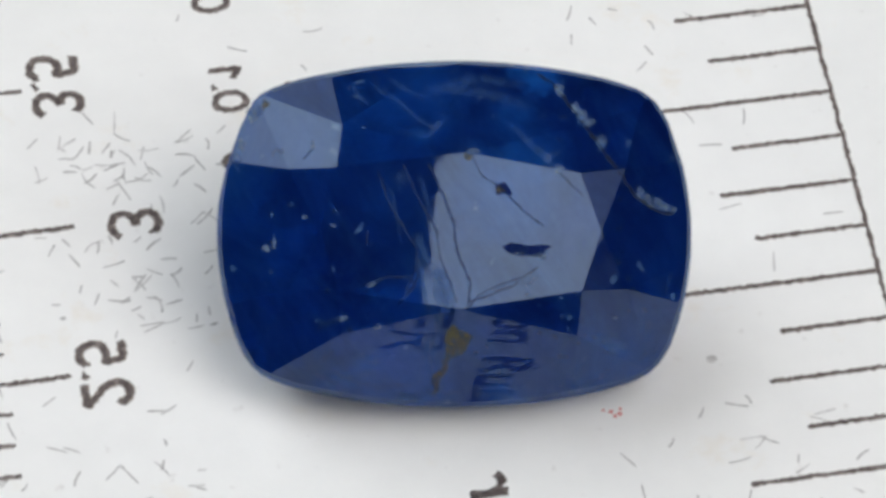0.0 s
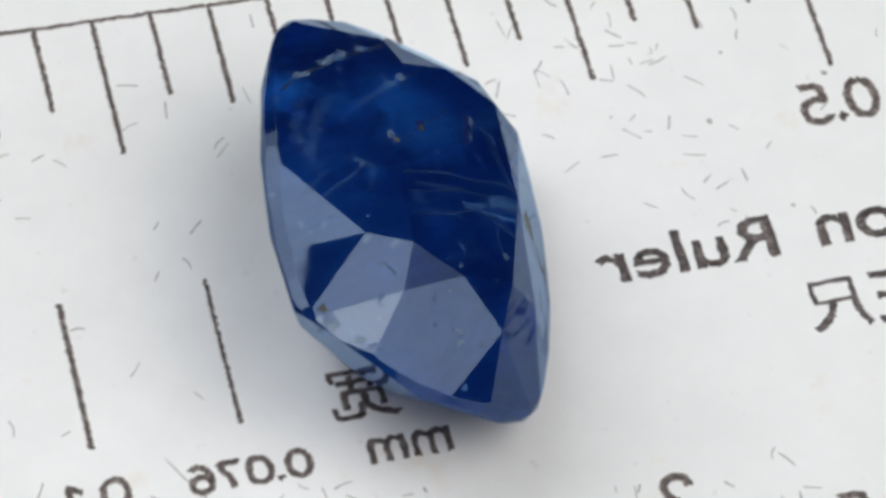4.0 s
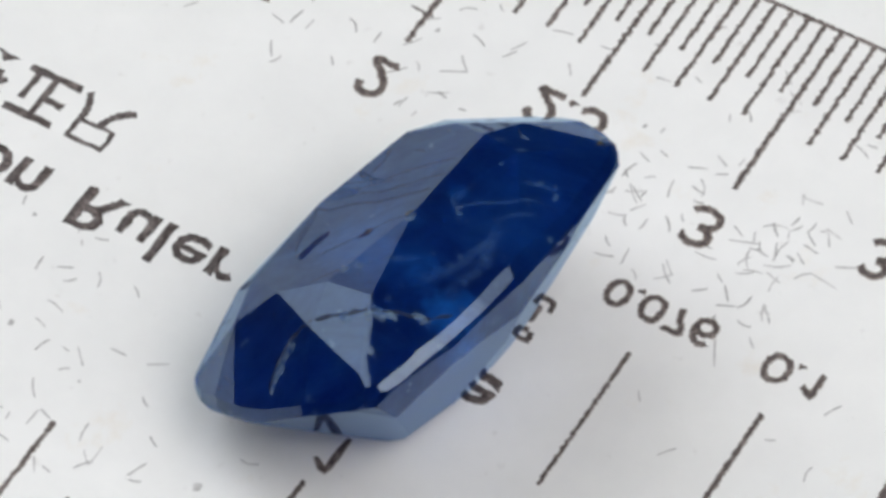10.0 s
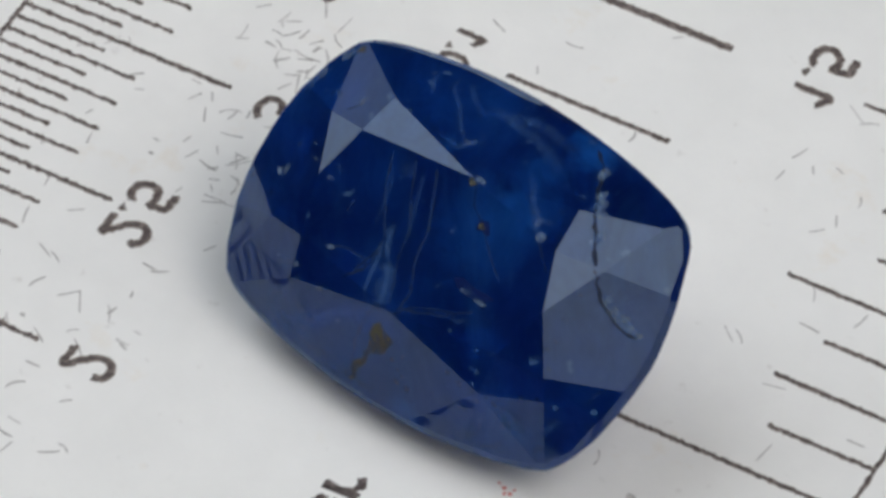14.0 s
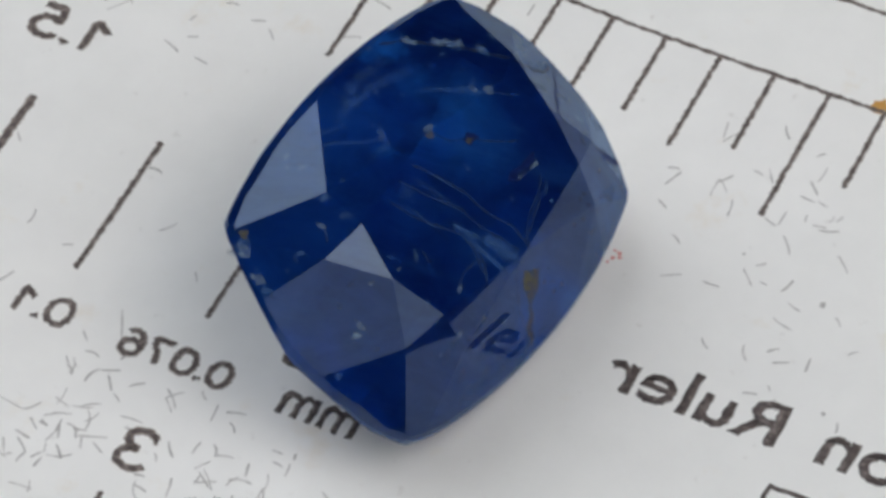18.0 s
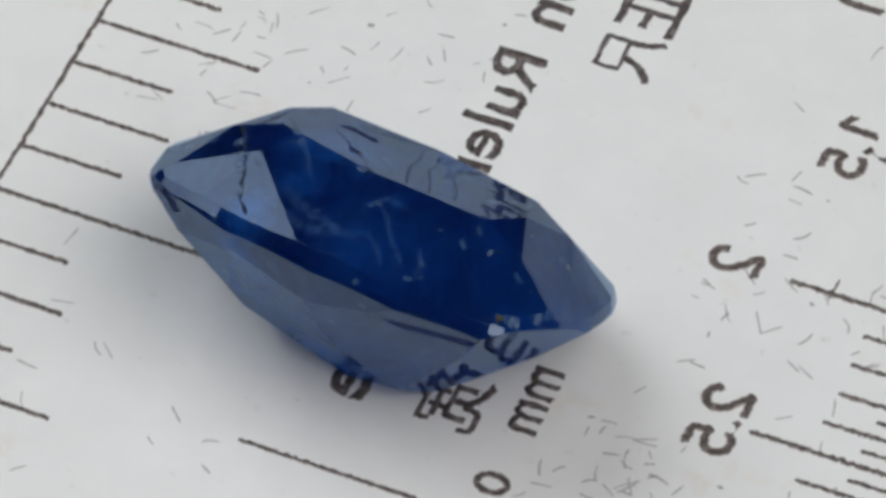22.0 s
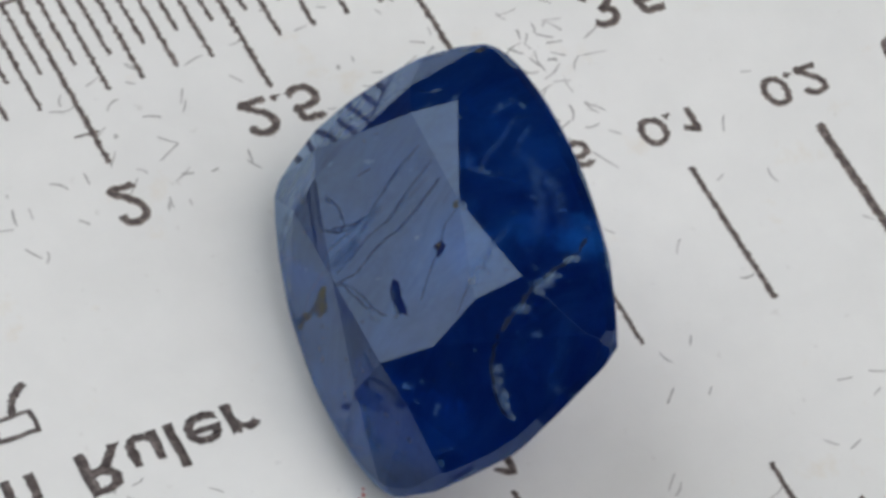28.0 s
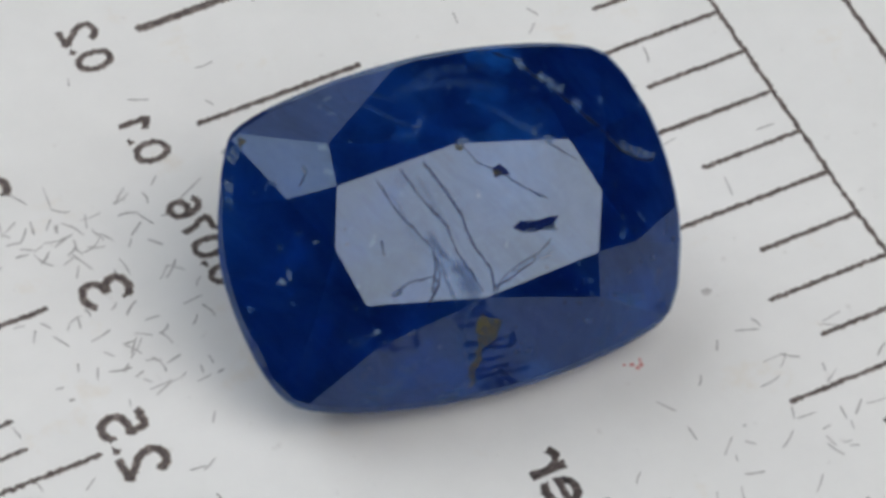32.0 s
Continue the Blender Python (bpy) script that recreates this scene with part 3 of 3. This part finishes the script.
def girdle(deg, z):
    """A point of the cushion-shaped girdle: bowed sides that meet in tight corners."""
    c, s, r = math.cos(radians(deg)), math.sin(radians(deg)), 4.0
    for _ in range(50):
        g = ((abs(r * c) / (A - BOW_X * (r * s) ** 2)) ** CORNER + (abs(r * s) / (B - BOW_Y * (r * c) ** 2)) ** CORNER) ** (1 / CORNER)
        r *= 0.5 + 0.5 / g
    return Vector((r * c, r * s, z))


def plane(a, b, c):
    """The facet's plane through three points, as its outward normal and its distance from the middle."""
    a, b, c = Vector(a), Vector(b), Vector(c)
    n = (b - a).cross(c - a).normalized()
    d = n.dot(a)
    return (n, d) if d > 0 else (-n, -d)


def crown_planes():
    bevels = []
    tops = [(x, y, TOP) for x, y in TABLE_AT]
    cuts = []
    for i in range(8):
        cuts.append(plane(tops[i], tops[(i + 1) % 8], STAR_AT[i]))
        cuts.append(plane(tops[i], STAR_AT[i - 1], STAR_AT[i]))
        g1, g2, g3 = [girdle(g, HEIGHT_AT.get(g, 0.15)) for g in GIRDLE_AT[i]]
        cuts.append(plane(STAR_AT[i], g1, g2))
        cuts.append(plane(STAR_AT[i], g2, g3))
    for deg, lean in ((284, 0.066), (302, 0.17)):  # the worn edge along one long side
        rounded = Vector((lean, -1.0, 0.395)).normalized()
        cuts.append((rounded, rounded.dot(girdle(deg, -0.08))))
    for k in range(60):  # a narrow bevel all round the girdle
        edge, ahead = girdle(6 * k, 0), girdle(6 * k + 0.5, 0) - girdle(6 * k - 0.5, 0)
        edge.z = min((d - n.x * edge.x - n.y * edge.y) / n.z for n, d in cuts[:32] if n.z > 0.05) - 0.17
        steep = Vector((ahead.y, -ahead.x, 0.45 * ahead.length)).normalized()
        bevels.append((steep, steep.dot(edge)))
    cuts += bevels
    return cuts


PAV_IN = (0.816, 0.907, 0.863, 0.894, 0.822, 0.842, 0.836, 0.797)


def pavilion_planes():
    """Three tiers of facets below the girdle, down to a short keel."""
    cuts = []
    turns = (0, 35.2, 90, 144.8, 180, 215.2, 270, 324.8)
    ring = []
    for deg, k in zip(turns, PAV_IN):
        g = girdle(deg, 0)
        ring.append(Vector((g.x * k - 0.03, g.y * k + 0.1, -1.24)))
    lower = []
    for i in range(8):
        mid = (ring[i] + ring[(i + 1) % 8]) / 2
        lower.append(Vector((mid.x * 0.594 + 0.073, mid.y * 0.268 + 0.278, -3.353)))
    culet = Vector((0.073, 0.378, -DEEP))
    for i, deg in enumerate(turns):
        before = (turns[i - 1] - (360 if i == 0 else 0) + deg) / 2
        after = ((turns[i + 1] if i < 7 else 360) + deg) / 2
        for a, b in ((before, deg), (deg, after)):
            ga, gb = girdle(a, -0.17), girdle(b, -0.17)
            bow = 0.8 * (girdle((a + b) / 2, -0.17) - (ga + gb) / 2)
            cuts.append(plane(ga + bow, gb + bow, ring[i]))
    for i in range(8):
        cuts.append(plane(ring[i], ring[(i + 1) % 8], lower[i]))
    for i in range(8):
        cuts.append(plane(lower[i - 1], lower[i], culet))
    return cuts


CROWN = crown_planes()


def crown_height(x, y):
    """The height of the cut crown over a point of the girdle plane."""
    return min([TOP] + [(d - n.x * x - n.y * y) / n.z for n, d in CROWN if n.z > 0.05])


def make_gem():
    """A cushion brilliant, cut facet by facet from a cushion-shaped blank."""
    bm = bmesh.new()
    low, high = [], []
    for i in range(120):
        g = girdle(3 * i, 0)
        low.append(bm.verts.new((g.x, g.y, -DEEP)))
        high.append(bm.verts.new((g.x, g.y, TOP)))
    bm.faces.new(high)
    bm.faces.new(low[::-1])
    for i in range(120):
        j = (i + 1) % 120
        bm.faces.new((low[i], low[j], high[j], high[i]))
    for n, d in CROWN + pavilion_planes():
        cut = bmesh.ops.bisect_plane(bm, geom=bm.verts[:] + bm.edges[:] + bm.faces[:], dist=1e-5, plane_co=n * d, plane_no=n, clear_outer=True)
        edges = [e for e in cut["geom_cut"] if isinstance(e, bmesh.types.BMEdge)]
        if len(edges) > 2:
            bmesh.ops.contextual_create(bm, geom=edges)
    bmesh.ops.remove_doubles(bm, verts=bm.verts, dist=0.01)
    bmesh.ops.recalc_face_normals(bm, faces=bm.faces)
    sharp = [e for e in bm.edges if len(e.link_faces) == 2 and e.calc_face_angle() > radians(4)]
    bmesh.ops.bevel(bm, geom=sharp, offset=0.012, segments=1, affect="EDGES", clamp_overlap=True)
    bmesh.ops.scale(bm, vec=(MM, MM, MM), verts=bm.verts)
    bmesh.ops.recalc_face_normals(bm, faces=bm.faces)
    return bm


gem = tagged(new("sapphire"), "deep blue cushion-cut sapphire lying tilted on the card", "gemstone")
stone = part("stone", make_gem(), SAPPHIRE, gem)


def gem_mark(name, points, width, mat, rag=0.012, lift=0.004, label=""):
    """A flaw that reaches the surface of the crown, drawn along points of the girdle plane."""
    fine = []
    for (xa, ya), (xb, yb) in zip(points, points[1:]):
        n = max(2, int(math.hypot(xb - xa, yb - ya) / 0.12))
        fine += [(xa + (xb - xa) * i / n + rng.uniform(-rag, rag), ya + (yb - ya) * i / n + rng.uniform(-rag, rag)) for i in range(n)]
    fine.append(points[-1])
    bm = ribbon(fine, width, min(rag, width * 0.45), 0.3)
    for v in bm.verts:
        up = lift if v.co.z > 0 else -lift
        v.co.z = (crown_height(v.co.x / MM, v.co.y / MM) + up) * MM
    return part(name, bm, mat, gem, label)


def gem_patch(name, x, y, rx, ry, mat, label="", lobes=11):
    bm = bmesh.new()
    ring = []
    for i in range(lobes):
        a = math.tau * i / lobes
        k = rng.uniform(0.55, 1.2)
        ring.append((x + rx * k * math.cos(a), y + ry * k * math.sin(a)))
    mid = bm.verts.new((x * MM, y * MM, (crown_height(x, y) + 0.005) * MM))
    vs = [bm.verts.new((px * MM, py * MM, (crown_height(px, py) + 0.004) * MM)) for px, py in ring]
    for i in range(lobes):
        bm.faces.new((mid, vs[i], vs[(i + 1) % lobes]))
    rim = [e for e in bm.edges if e.is_boundary]
    for g in bmesh.ops.extrude_edge_only(bm, edges=rim)["geom"]:
        if isinstance(g, bmesh.types.BMVert):
            g.co.z -= 0.012 * MM
    return part(name, bm, mat, gem, label)


PIT = material("dull_pit", (0.003, 0.012, 0.08), 0.7, IOR=1.15)[0]


def make_feather(name, start, most, color=(0.05, 0.13, 0.32)):
    """A thin healed crack: bluish-white where it is dense, clear between."""
    m, t, b = material(name, color, 0.6, IOR=1.3)
    thick = ramp(t, noise_at(t, 2600, 6, 0.8, (0.6, 1.5, 1.0), 1.5, -127), [(start, (0, 0, 0)), (start + 0.26, (most, most, most))])
    t.links.new(thick, b.inputs["Alpha"])
    return m


def make_veil(low=0.34, high=0.70, most=0.6):
    """A cloud of fine bubbles under the polish, dense in the middle and fading outwards."""
    m, t, b = material("pale_blue_veil", (0.05, 0.14, 0.36), 0.6, IOR=1.3)
    cloud = ramp(t, noise_at(t, 2400, 6, 0.8, (0.5, 1.6, 1.0), 1.2, -127), [(low, (0, 0, 0)), (high, (most, most, most))])
    thick = t.nodes.new("ShaderNodeAttribute")
    thick.attribute_name = "thick"
    both = node(t, "ShaderNodeMath")
    both.operation = "MULTIPLY"
    t.links.new(cloud, both.inputs[0])
    t.links.new(thick.outputs["Fac"], both.inputs[1])
    t.links.new(both.outputs[0], b.inputs["Alpha"])
    return m


def gem_veil(points, width, mat=None):
    """A veil along points of the girdle plane, draped on the crown, with its density kept per vertex."""
    fine = []
    for (xa, ya), (xb, yb) in zip(points, points[1:]):
        n = max(3, int(math.hypot(xb - xa, yb - ya) / 0.10))
        fine += [Vector((xa + (xb - xa) * i / n, ya + (yb - ya) * i / n)) for i in range(n)]
    fine.append(Vector(points[-1]))
    bm = bmesh.new()
    thick = bm.verts.layers.float.new("thick")
    rows, last = [], len(fine) - 1
    for i, q in enumerate(fine):
        d = (fine[min(i + 1, last)] - fine[max(i - 1, 0)]).normalized()
        side = Vector((-d.y, d.x))
        half = width * rng.uniform(0.55, 1.0)
        shift = rng.uniform(-0.15, 0.15) * width
        ends = min(1.0, i / (0.25 * last), (last - i) / (0.25 * last))
        row = []
        for u in (-1.0, -0.5, 0.0, 0.5, 1.0):
            p = q + side * (half * u + shift)
            v = bm.verts.new((p.x * MM, p.y * MM, (crown_height(p.x, p.y) + 0.004) * MM))
            v[thick] = ends * (1 - abs(u)) * rng.uniform(0.7, 1.0)
            row.append(v)
        rows.append(row)
    for a, b in zip(rows, rows[1:]):
        for k in range(4):
            bm.faces.new((a[k], a[k + 1], b[k + 1], b[k]))
    bmesh.ops.recalc_face_normals(bm, faces=bm.faces)
    return part("feather", bm, mat or VEIL, gem, "faint bluish-white veil in the stone")


VEIL, VEIL_DENSE, VEIL_SOFT = make_veil(), make_veil(0.10, 0.45, 0.58), make_veil(0.38, 0.66, 0.5)
FLAW = make_feather("pale_crack", 0.24, 0.75, (0.010, 0.034, 0.11))
FEATHER, FEATHER_DENSE = make_feather("bluish_feather", 0.42, 0.5), make_feather("dense_feather", 0.34, 0.62)
FEATHER_BRIGHT = make_feather("bright_feather", 0.36, 0.75, (0.15, 0.235, 0.36))
RUST = make_feather("rusty_stain", 0.30, 0.85, (0.08, 0.08, 0.042))

for pts, w in (
        ([(1.97, -1.4), (1.69, -0.55), (1.28, 0.12), (1.03, 0.54), (1.06, 0.97), (1.31, 1.62)], 0.045),
        ([(1.35, -1.54), (1.03, -0.82), (0.54, 0.09), (0.44, 0.83), (0.05, 1.86)], 0.05),
        ([(0.75, -1.61), (0.32, -0.72), (0.12, -0.1), (-0.01, 0.79), (-0.3, 1.37), (-0.21, 1.93)], 0.05),
        ([(-0.33, -1.79), (-0.57, -1.3), (-1.07, -0.97), (-1.53, -0.49), (-2.14, 0.01)], 0.03),
        ([(2.2, 1.4), (1.79, 1.22), (1.2, 1.22)], 0.035),
        ([(-0.24, 1.86), (-0.7, 1.54), (-1.67, 1.2), (-1.95, 0.98)], 0.035),
        ([(-2.5, -1.35), (-3.09, -0.77)], 0.03), ([(2.23, 0.05), (2.26, 0.42)], 0.05)):
    gem_mark("crack", pts, w, FLAW, 0.02, label="thin crack in the table")
for outline in ([(-1.07, 0.49), (-1.29, 0.37), (-1.69, 0.45), (-2.11, 0.43), (-2.31, 0.47), (-2.12, 0.6), (-2.17, 0.8), (-1.8, 0.7), (-1.58, 0.73), (-1.28, 0.66)],
                [(-0.91, -1.04), (-1.14, -1.13), (-1.26, -0.98), (-1.35, -0.8), (-1.11, -0.84), (-0.94, -0.8)]):
    bm = bmesh.new()
    top = bm.faces.new([bm.verts.new((x * MM, y * MM, (TOP + 0.004) * MM)) for x, y in outline])
    for g in bmesh.ops.extrude_edge_only(bm, edges=list(top.edges))["geom"]:
        if isinstance(g, bmesh.types.BMVert):
            g.co.z -= 0.012 * MM
    bmesh.ops.recalc_face_normals(bm, faces=bm.faces)
    part("pit", bm, PIT, gem, "dull dark pit in the table")
CRACK = make_feather("dark_crack", 0.12, 0.85, (0.005, 0.014, 0.045))
gem_mark("large_crack", [(-2.05, -4.0), (-2.44, -3.73), (-2.84, -3.14), (-3.21, -2.56), (-3.54, -2.07), (-3.92, -1.53), (-4.19, -1.17), (-4.55, -0.78), (-4.87, -0.57), (-5.2, -0.46), (-5.46, -0.46)],
         0.07, CRACK, 0.03, label="dark crack across the crown with pale chips")
for x, y, rx, ry in ((-2.61, -3.58, 0.13, 0.2), (-3.14, -2.88, 0.14, 0.16), (-3.3, -2.68, 0.18, 0.12), (-3.62, -2.22, 0.13, 0.15), (-4.55, -0.92, 0.12, 0.16), (-4.73, -0.78, 0.17, 0.14), (-4.95, -0.70, 0.2, 0.13), (-5.21, -0.60, 0.2, 0.12), (-3.0, -3.05, 0.12, 0.2),
                     (-5.42, -0.58, 0.14, 0.08), (-2.23, -1.74, 0.1, 0.12), (-2.52, -1.43, 0.13, 0.16), (0.55, -2.54, 0.14, 0.06), (-0.41, -1.88, 0.17, 0.1), (4.75, 0.44, 0.13, 0.1), (3.78, -0.28, 0.08, 0.05),
                     (3.09, -0.05, 0.09, 0.05), (3.58, -2.11, 0.07, 0.14), (4.55, 0.34, 0.07, 0.13), (2.88, 2.23, 0.14, 0.07), (-1.5, 0.65, 0.16, 0.06), (-1.99, 0.70, 0.17, 0.06), (2.16, 1.39, 0.13, 0.06), (2.01, 2.43, 0.15, 0.06)):
    gem_patch("chip", x, y, rx, ry, FEATHER_BRIGHT, "small pale chip")
gem_veil([(1.04, 0.07), (0.87, 0.63), (0.66, 0.98)], 0.16, VEIL_DENSE)
gem_veil([(0.68, 0.95), (0.56, 1.11), (0.35, 1.64), (0.29, 2.2)], 0.30, VEIL_DENSE)
gem_veil([(1.07, 0.52), (0.93, 0.94), (0.87, 1.49), (0.73, 2.18)], 0.10, VEIL_DENSE)
gem_veil([(1.6, 4.1), (1.2, 4.15), (0.8, 4.1)], 0.22, VEIL_DENSE)
gem_veil([(-3.5, 2.6), (-3.7, 2.85), (-4.0, 3.1)], 0.16, VEIL_DENSE)
for pts, w in (([(3.5, 3.75), (3.28, 3.58), (2.93, 3.85), (2.64, 3.99)], 0.17), ([(0.8, 4.15), (0.68, 3.93), (0.62, 3.6)], 0.12), ([(-2.72, 3.94), (-3.15, 3.9), (-3.56, 3.66), (-3.97, 3.25)], 0.14),
               ([(-3.6, 3.0), (-3.79, 3.02), (-4.3, 2.83)], 0.16), ([(3.53, 3.2), (2.82, 3.64), (1.89, 3.88), (0.88, 3.74)], 0.14), ([(0.37, -3.68), (-0.63, -3.83), (-1.76, -3.69)], 0.26),
               ([(0.9, -3.6), (-0.2, -3.5), (-1.04, -3.37), (-1.9, -3.0)], 0.24), ([(1.53, -2.46), (0.7, -2.3), (0.11, -2.92)], 0.12)):
    gem_veil(pts, w, VEIL_SOFT)
for x, y, rx, ry in ((-3.1, -2.75, 0.12, 0.2), (-3.6, -2.12, 0.14, 0.12), (-4.6, -1.0, 0.14, 0.08), (-5.1, -0.66, 0.16, 0.08), (-0.3, -1.85, 0.12, 0.1), (5.45, -1.85, 0.12, 0.22),
                     (4.9, -3.05, 0.12, 0.16), (4.37, -1.97, 0.1, 0.08), (0.45, -2.64, 0.06, 0.08)):
    gem_patch("chip", x, y, rx, ry, FEATHER_DENSE, "small pale chip")
gem_patch("stain", -0.02, 2.78, 0.34, 0.38, RUST, "yellow-brown stain in a crack")
gem_mark("stain", [(0.2, 2.9), (0.3, 3.3), (0.45, 3.6), (0.6, 4.05)], 0.13, RUST, 0.08, label="yellow-brown stain in a crack")
gem_patch("stain", 4.75, -3.2, 0.12, 0.12, RUST)
gem_patch("chip", 5.08, -2.95, 0.16, 0.26, FEATHER_BRIGHT, "small pale chip")
gem_patch("chip", 5.35, -2.2, 0.13, 0.2, FEATHER_BRIGHT, "small pale chip")


for pts, w in (
        ([(1.10, 0.12), (0.85, 0.66), (0.62, 1.0)], 0.14), ([(0.62, 0.9), (0.45, 1.35), (0.32, 1.75)], 0.42), ([(0.36, 1.6), (0.34, 2.2)], 0.40),
        ([(1.86, -1.24), (1.61, -0.74), (1.4, 0.5)], 0.10), ([(1.0, -1.4), (0.68, -0.35), (0.5, 0.3)], 0.16), ([(0.56, -1.16), (0.22, -0.39), (-0.03, 0.11)], 0.06),
        ([(-1.23, -2.74), (-1.75, -2.14), (-2.16, -1.67), (-2.55, -1.36)], 0.20), ([(2.04, -4.1), (1.95, -3.53), (1.44, -3.24), (0.98, -2.76), (0.4, -2.4)], 0.12),
        ([(-3.71, 2.6), (-3.95, 2.9), (-4.4, 2.95)], 0.34), ([(-4.5, 3.2), (-5.1, 2.9)], 0.22), ([(3.0, 3.62), (2.5, 3.65), (2.1, 3.5)], 0.30), ([(1.4, 4.1), (0.8, 4.12)], 0.26),
        ([(-3.3, 3.3), (-3.0, 3.7), (-2.5, 3.9)], 0.34), ([(-4.9, 2.2), (-4.6, 2.7)], 0.26), ([(2.6, 3.0), (2.2, 3.3), (1.7, 3.2)], 0.24), ([(3.4, 3.2), (3.0, 3.0)], 0.28),
        ([(0.9, 3.9), (0.3, 4.05), (-0.2, 3.95)], 0.26), ([(5.0, -3.2), (5.25, -2.9)], 0.18), ([(5.5, -1.95), (5.4, -1.5)], 0.14), ([(-5.4, 1.0), (-5.2, 1.6)], 0.12),
        ([(1.7, -3.9), (1.2, -3.5), (0.7, -3.3)], 0.16), ([(2.6, -3.7), (2.2, -3.1)], 0.14), ([(-2.6, -1.9), (-2.2, -1.75), (-1.9, -2.1)], 0.16),
        ([(3.58, 2.45), (3.0, 2.25), (2.68, 2.07)], 0.22), ([(-1.28, 0.51), (-1.81, 0.67), (-2.27, 0.66)], 0.16), ([(-1.39, 1.30), (-1.67, 1.41), (-2.04, 1.18)], 0.12),
        ([(1.6, -1.37), (1.25, -1.05)], 0.36), ([(0.3, 2.1), (0.5, 2.35), (0.69, 3.05), (0.61, 3.75)], 0.16), ([(0.42, 1.13), (0.6, 1.5), (0.55, 1.95)], 0.16)):
    gem_veil(pts, 0.75 * max(w, 0.10))
for pts, w in (([(1.16, 1.21), (1.12, 1.42), (1.28, 1.67), (1.46, 1.79)], 0.04), ([(2.34, 1.42), (2.09, 1.44), (2.05, 1.35)], 0.05), ([(2.09, 2.34), (1.92, 2.39), (1.78, 2.44)], 0.06),
               ([(-0.09, 2.08), (-0.37, 1.82), (-0.97, 1.59), (-1.41, 1.44), (-1.43, 1.28)], 0.045), ([(1.04, 0.60), (1.00, 1.20), (1.21, 1.59), (1.49, 1.91)], 0.045),
               ([(4.57, -1.83), (4.49, -2.02), (4.36, -2.07)], 0.08), ([(3.52, -2.05), (3.82, -1.74)], 0.05), ([(4.56, 0.43), (4.53, 0.1)], 0.10)):
    gem_mark("crack", pts, w, FEATHER if w > 0.055 else FLAW, 0.02, label="thin crack in the table")
for x, y, rx, ry in ((-1.67, 1.65, 0.05, 0.05), (-4.69, 2.0, 0.09, 0.07), (-5.45, 1.61, 0.1, 0.1), (-2.51, 1.73, 0.06, 0.05), (3.05, -0.43, 0.05, 0.06), (2.32, -2.52, 0.05, 0.05), (5.56, 0.91, 0.08, 0.1), (4.6, -0.39, 0.05, 0.08)):
    gem_patch("chip", x, y, rx, ry, FEATHER_DENSE, "small pale chip")
nick_rng = random.Random(61)
for i in range(46):  # fine nicks, thickest on the worn corner of the crown
    bearing, nicked_corner = nick_rng.uniform(0, math.tau), i < 24
    if nicked_corner:
        bearing = nick_rng.uniform(radians(92), radians(158))
    reach = nick_rng.uniform(0.70, 0.93)
    grit = nick_rng.uniform(0.03, 0.085)
    x, y = 5.4 * reach * math.cos(bearing), 4.1 * reach * math.sin(bearing)
    gem_patch("nick", x, y, grit * nick_rng.uniform(0.8, 1.8), grit, FEATHER_DENSE if nicked_corner else FEATHER, "fine pale nick")
gem_patch("stain", -0.25, -1.80, 0.13, 0.15, RUST, "yellow-brown stain in a crack")
gem_patch("stain", -1.02, -0.93, 0.12, 0.09, RUST, "yellow-brown stain in a crack")


TILT = pose(0, 0, 0, 0.890, -0.580, 0)  # the card lies a little askew on its turning support


def motions():
    times = [0.5 * i for i in range(65)]
    walk(card, [(t, pose(0, 0, 0, 0, 0, turn(t)) @ TILT) for t in times])
    walk(gem, [(t, pose(0, 0, 0, 0, 0, turn(t)) @ TILT @ GEM) for t in times])


motions()
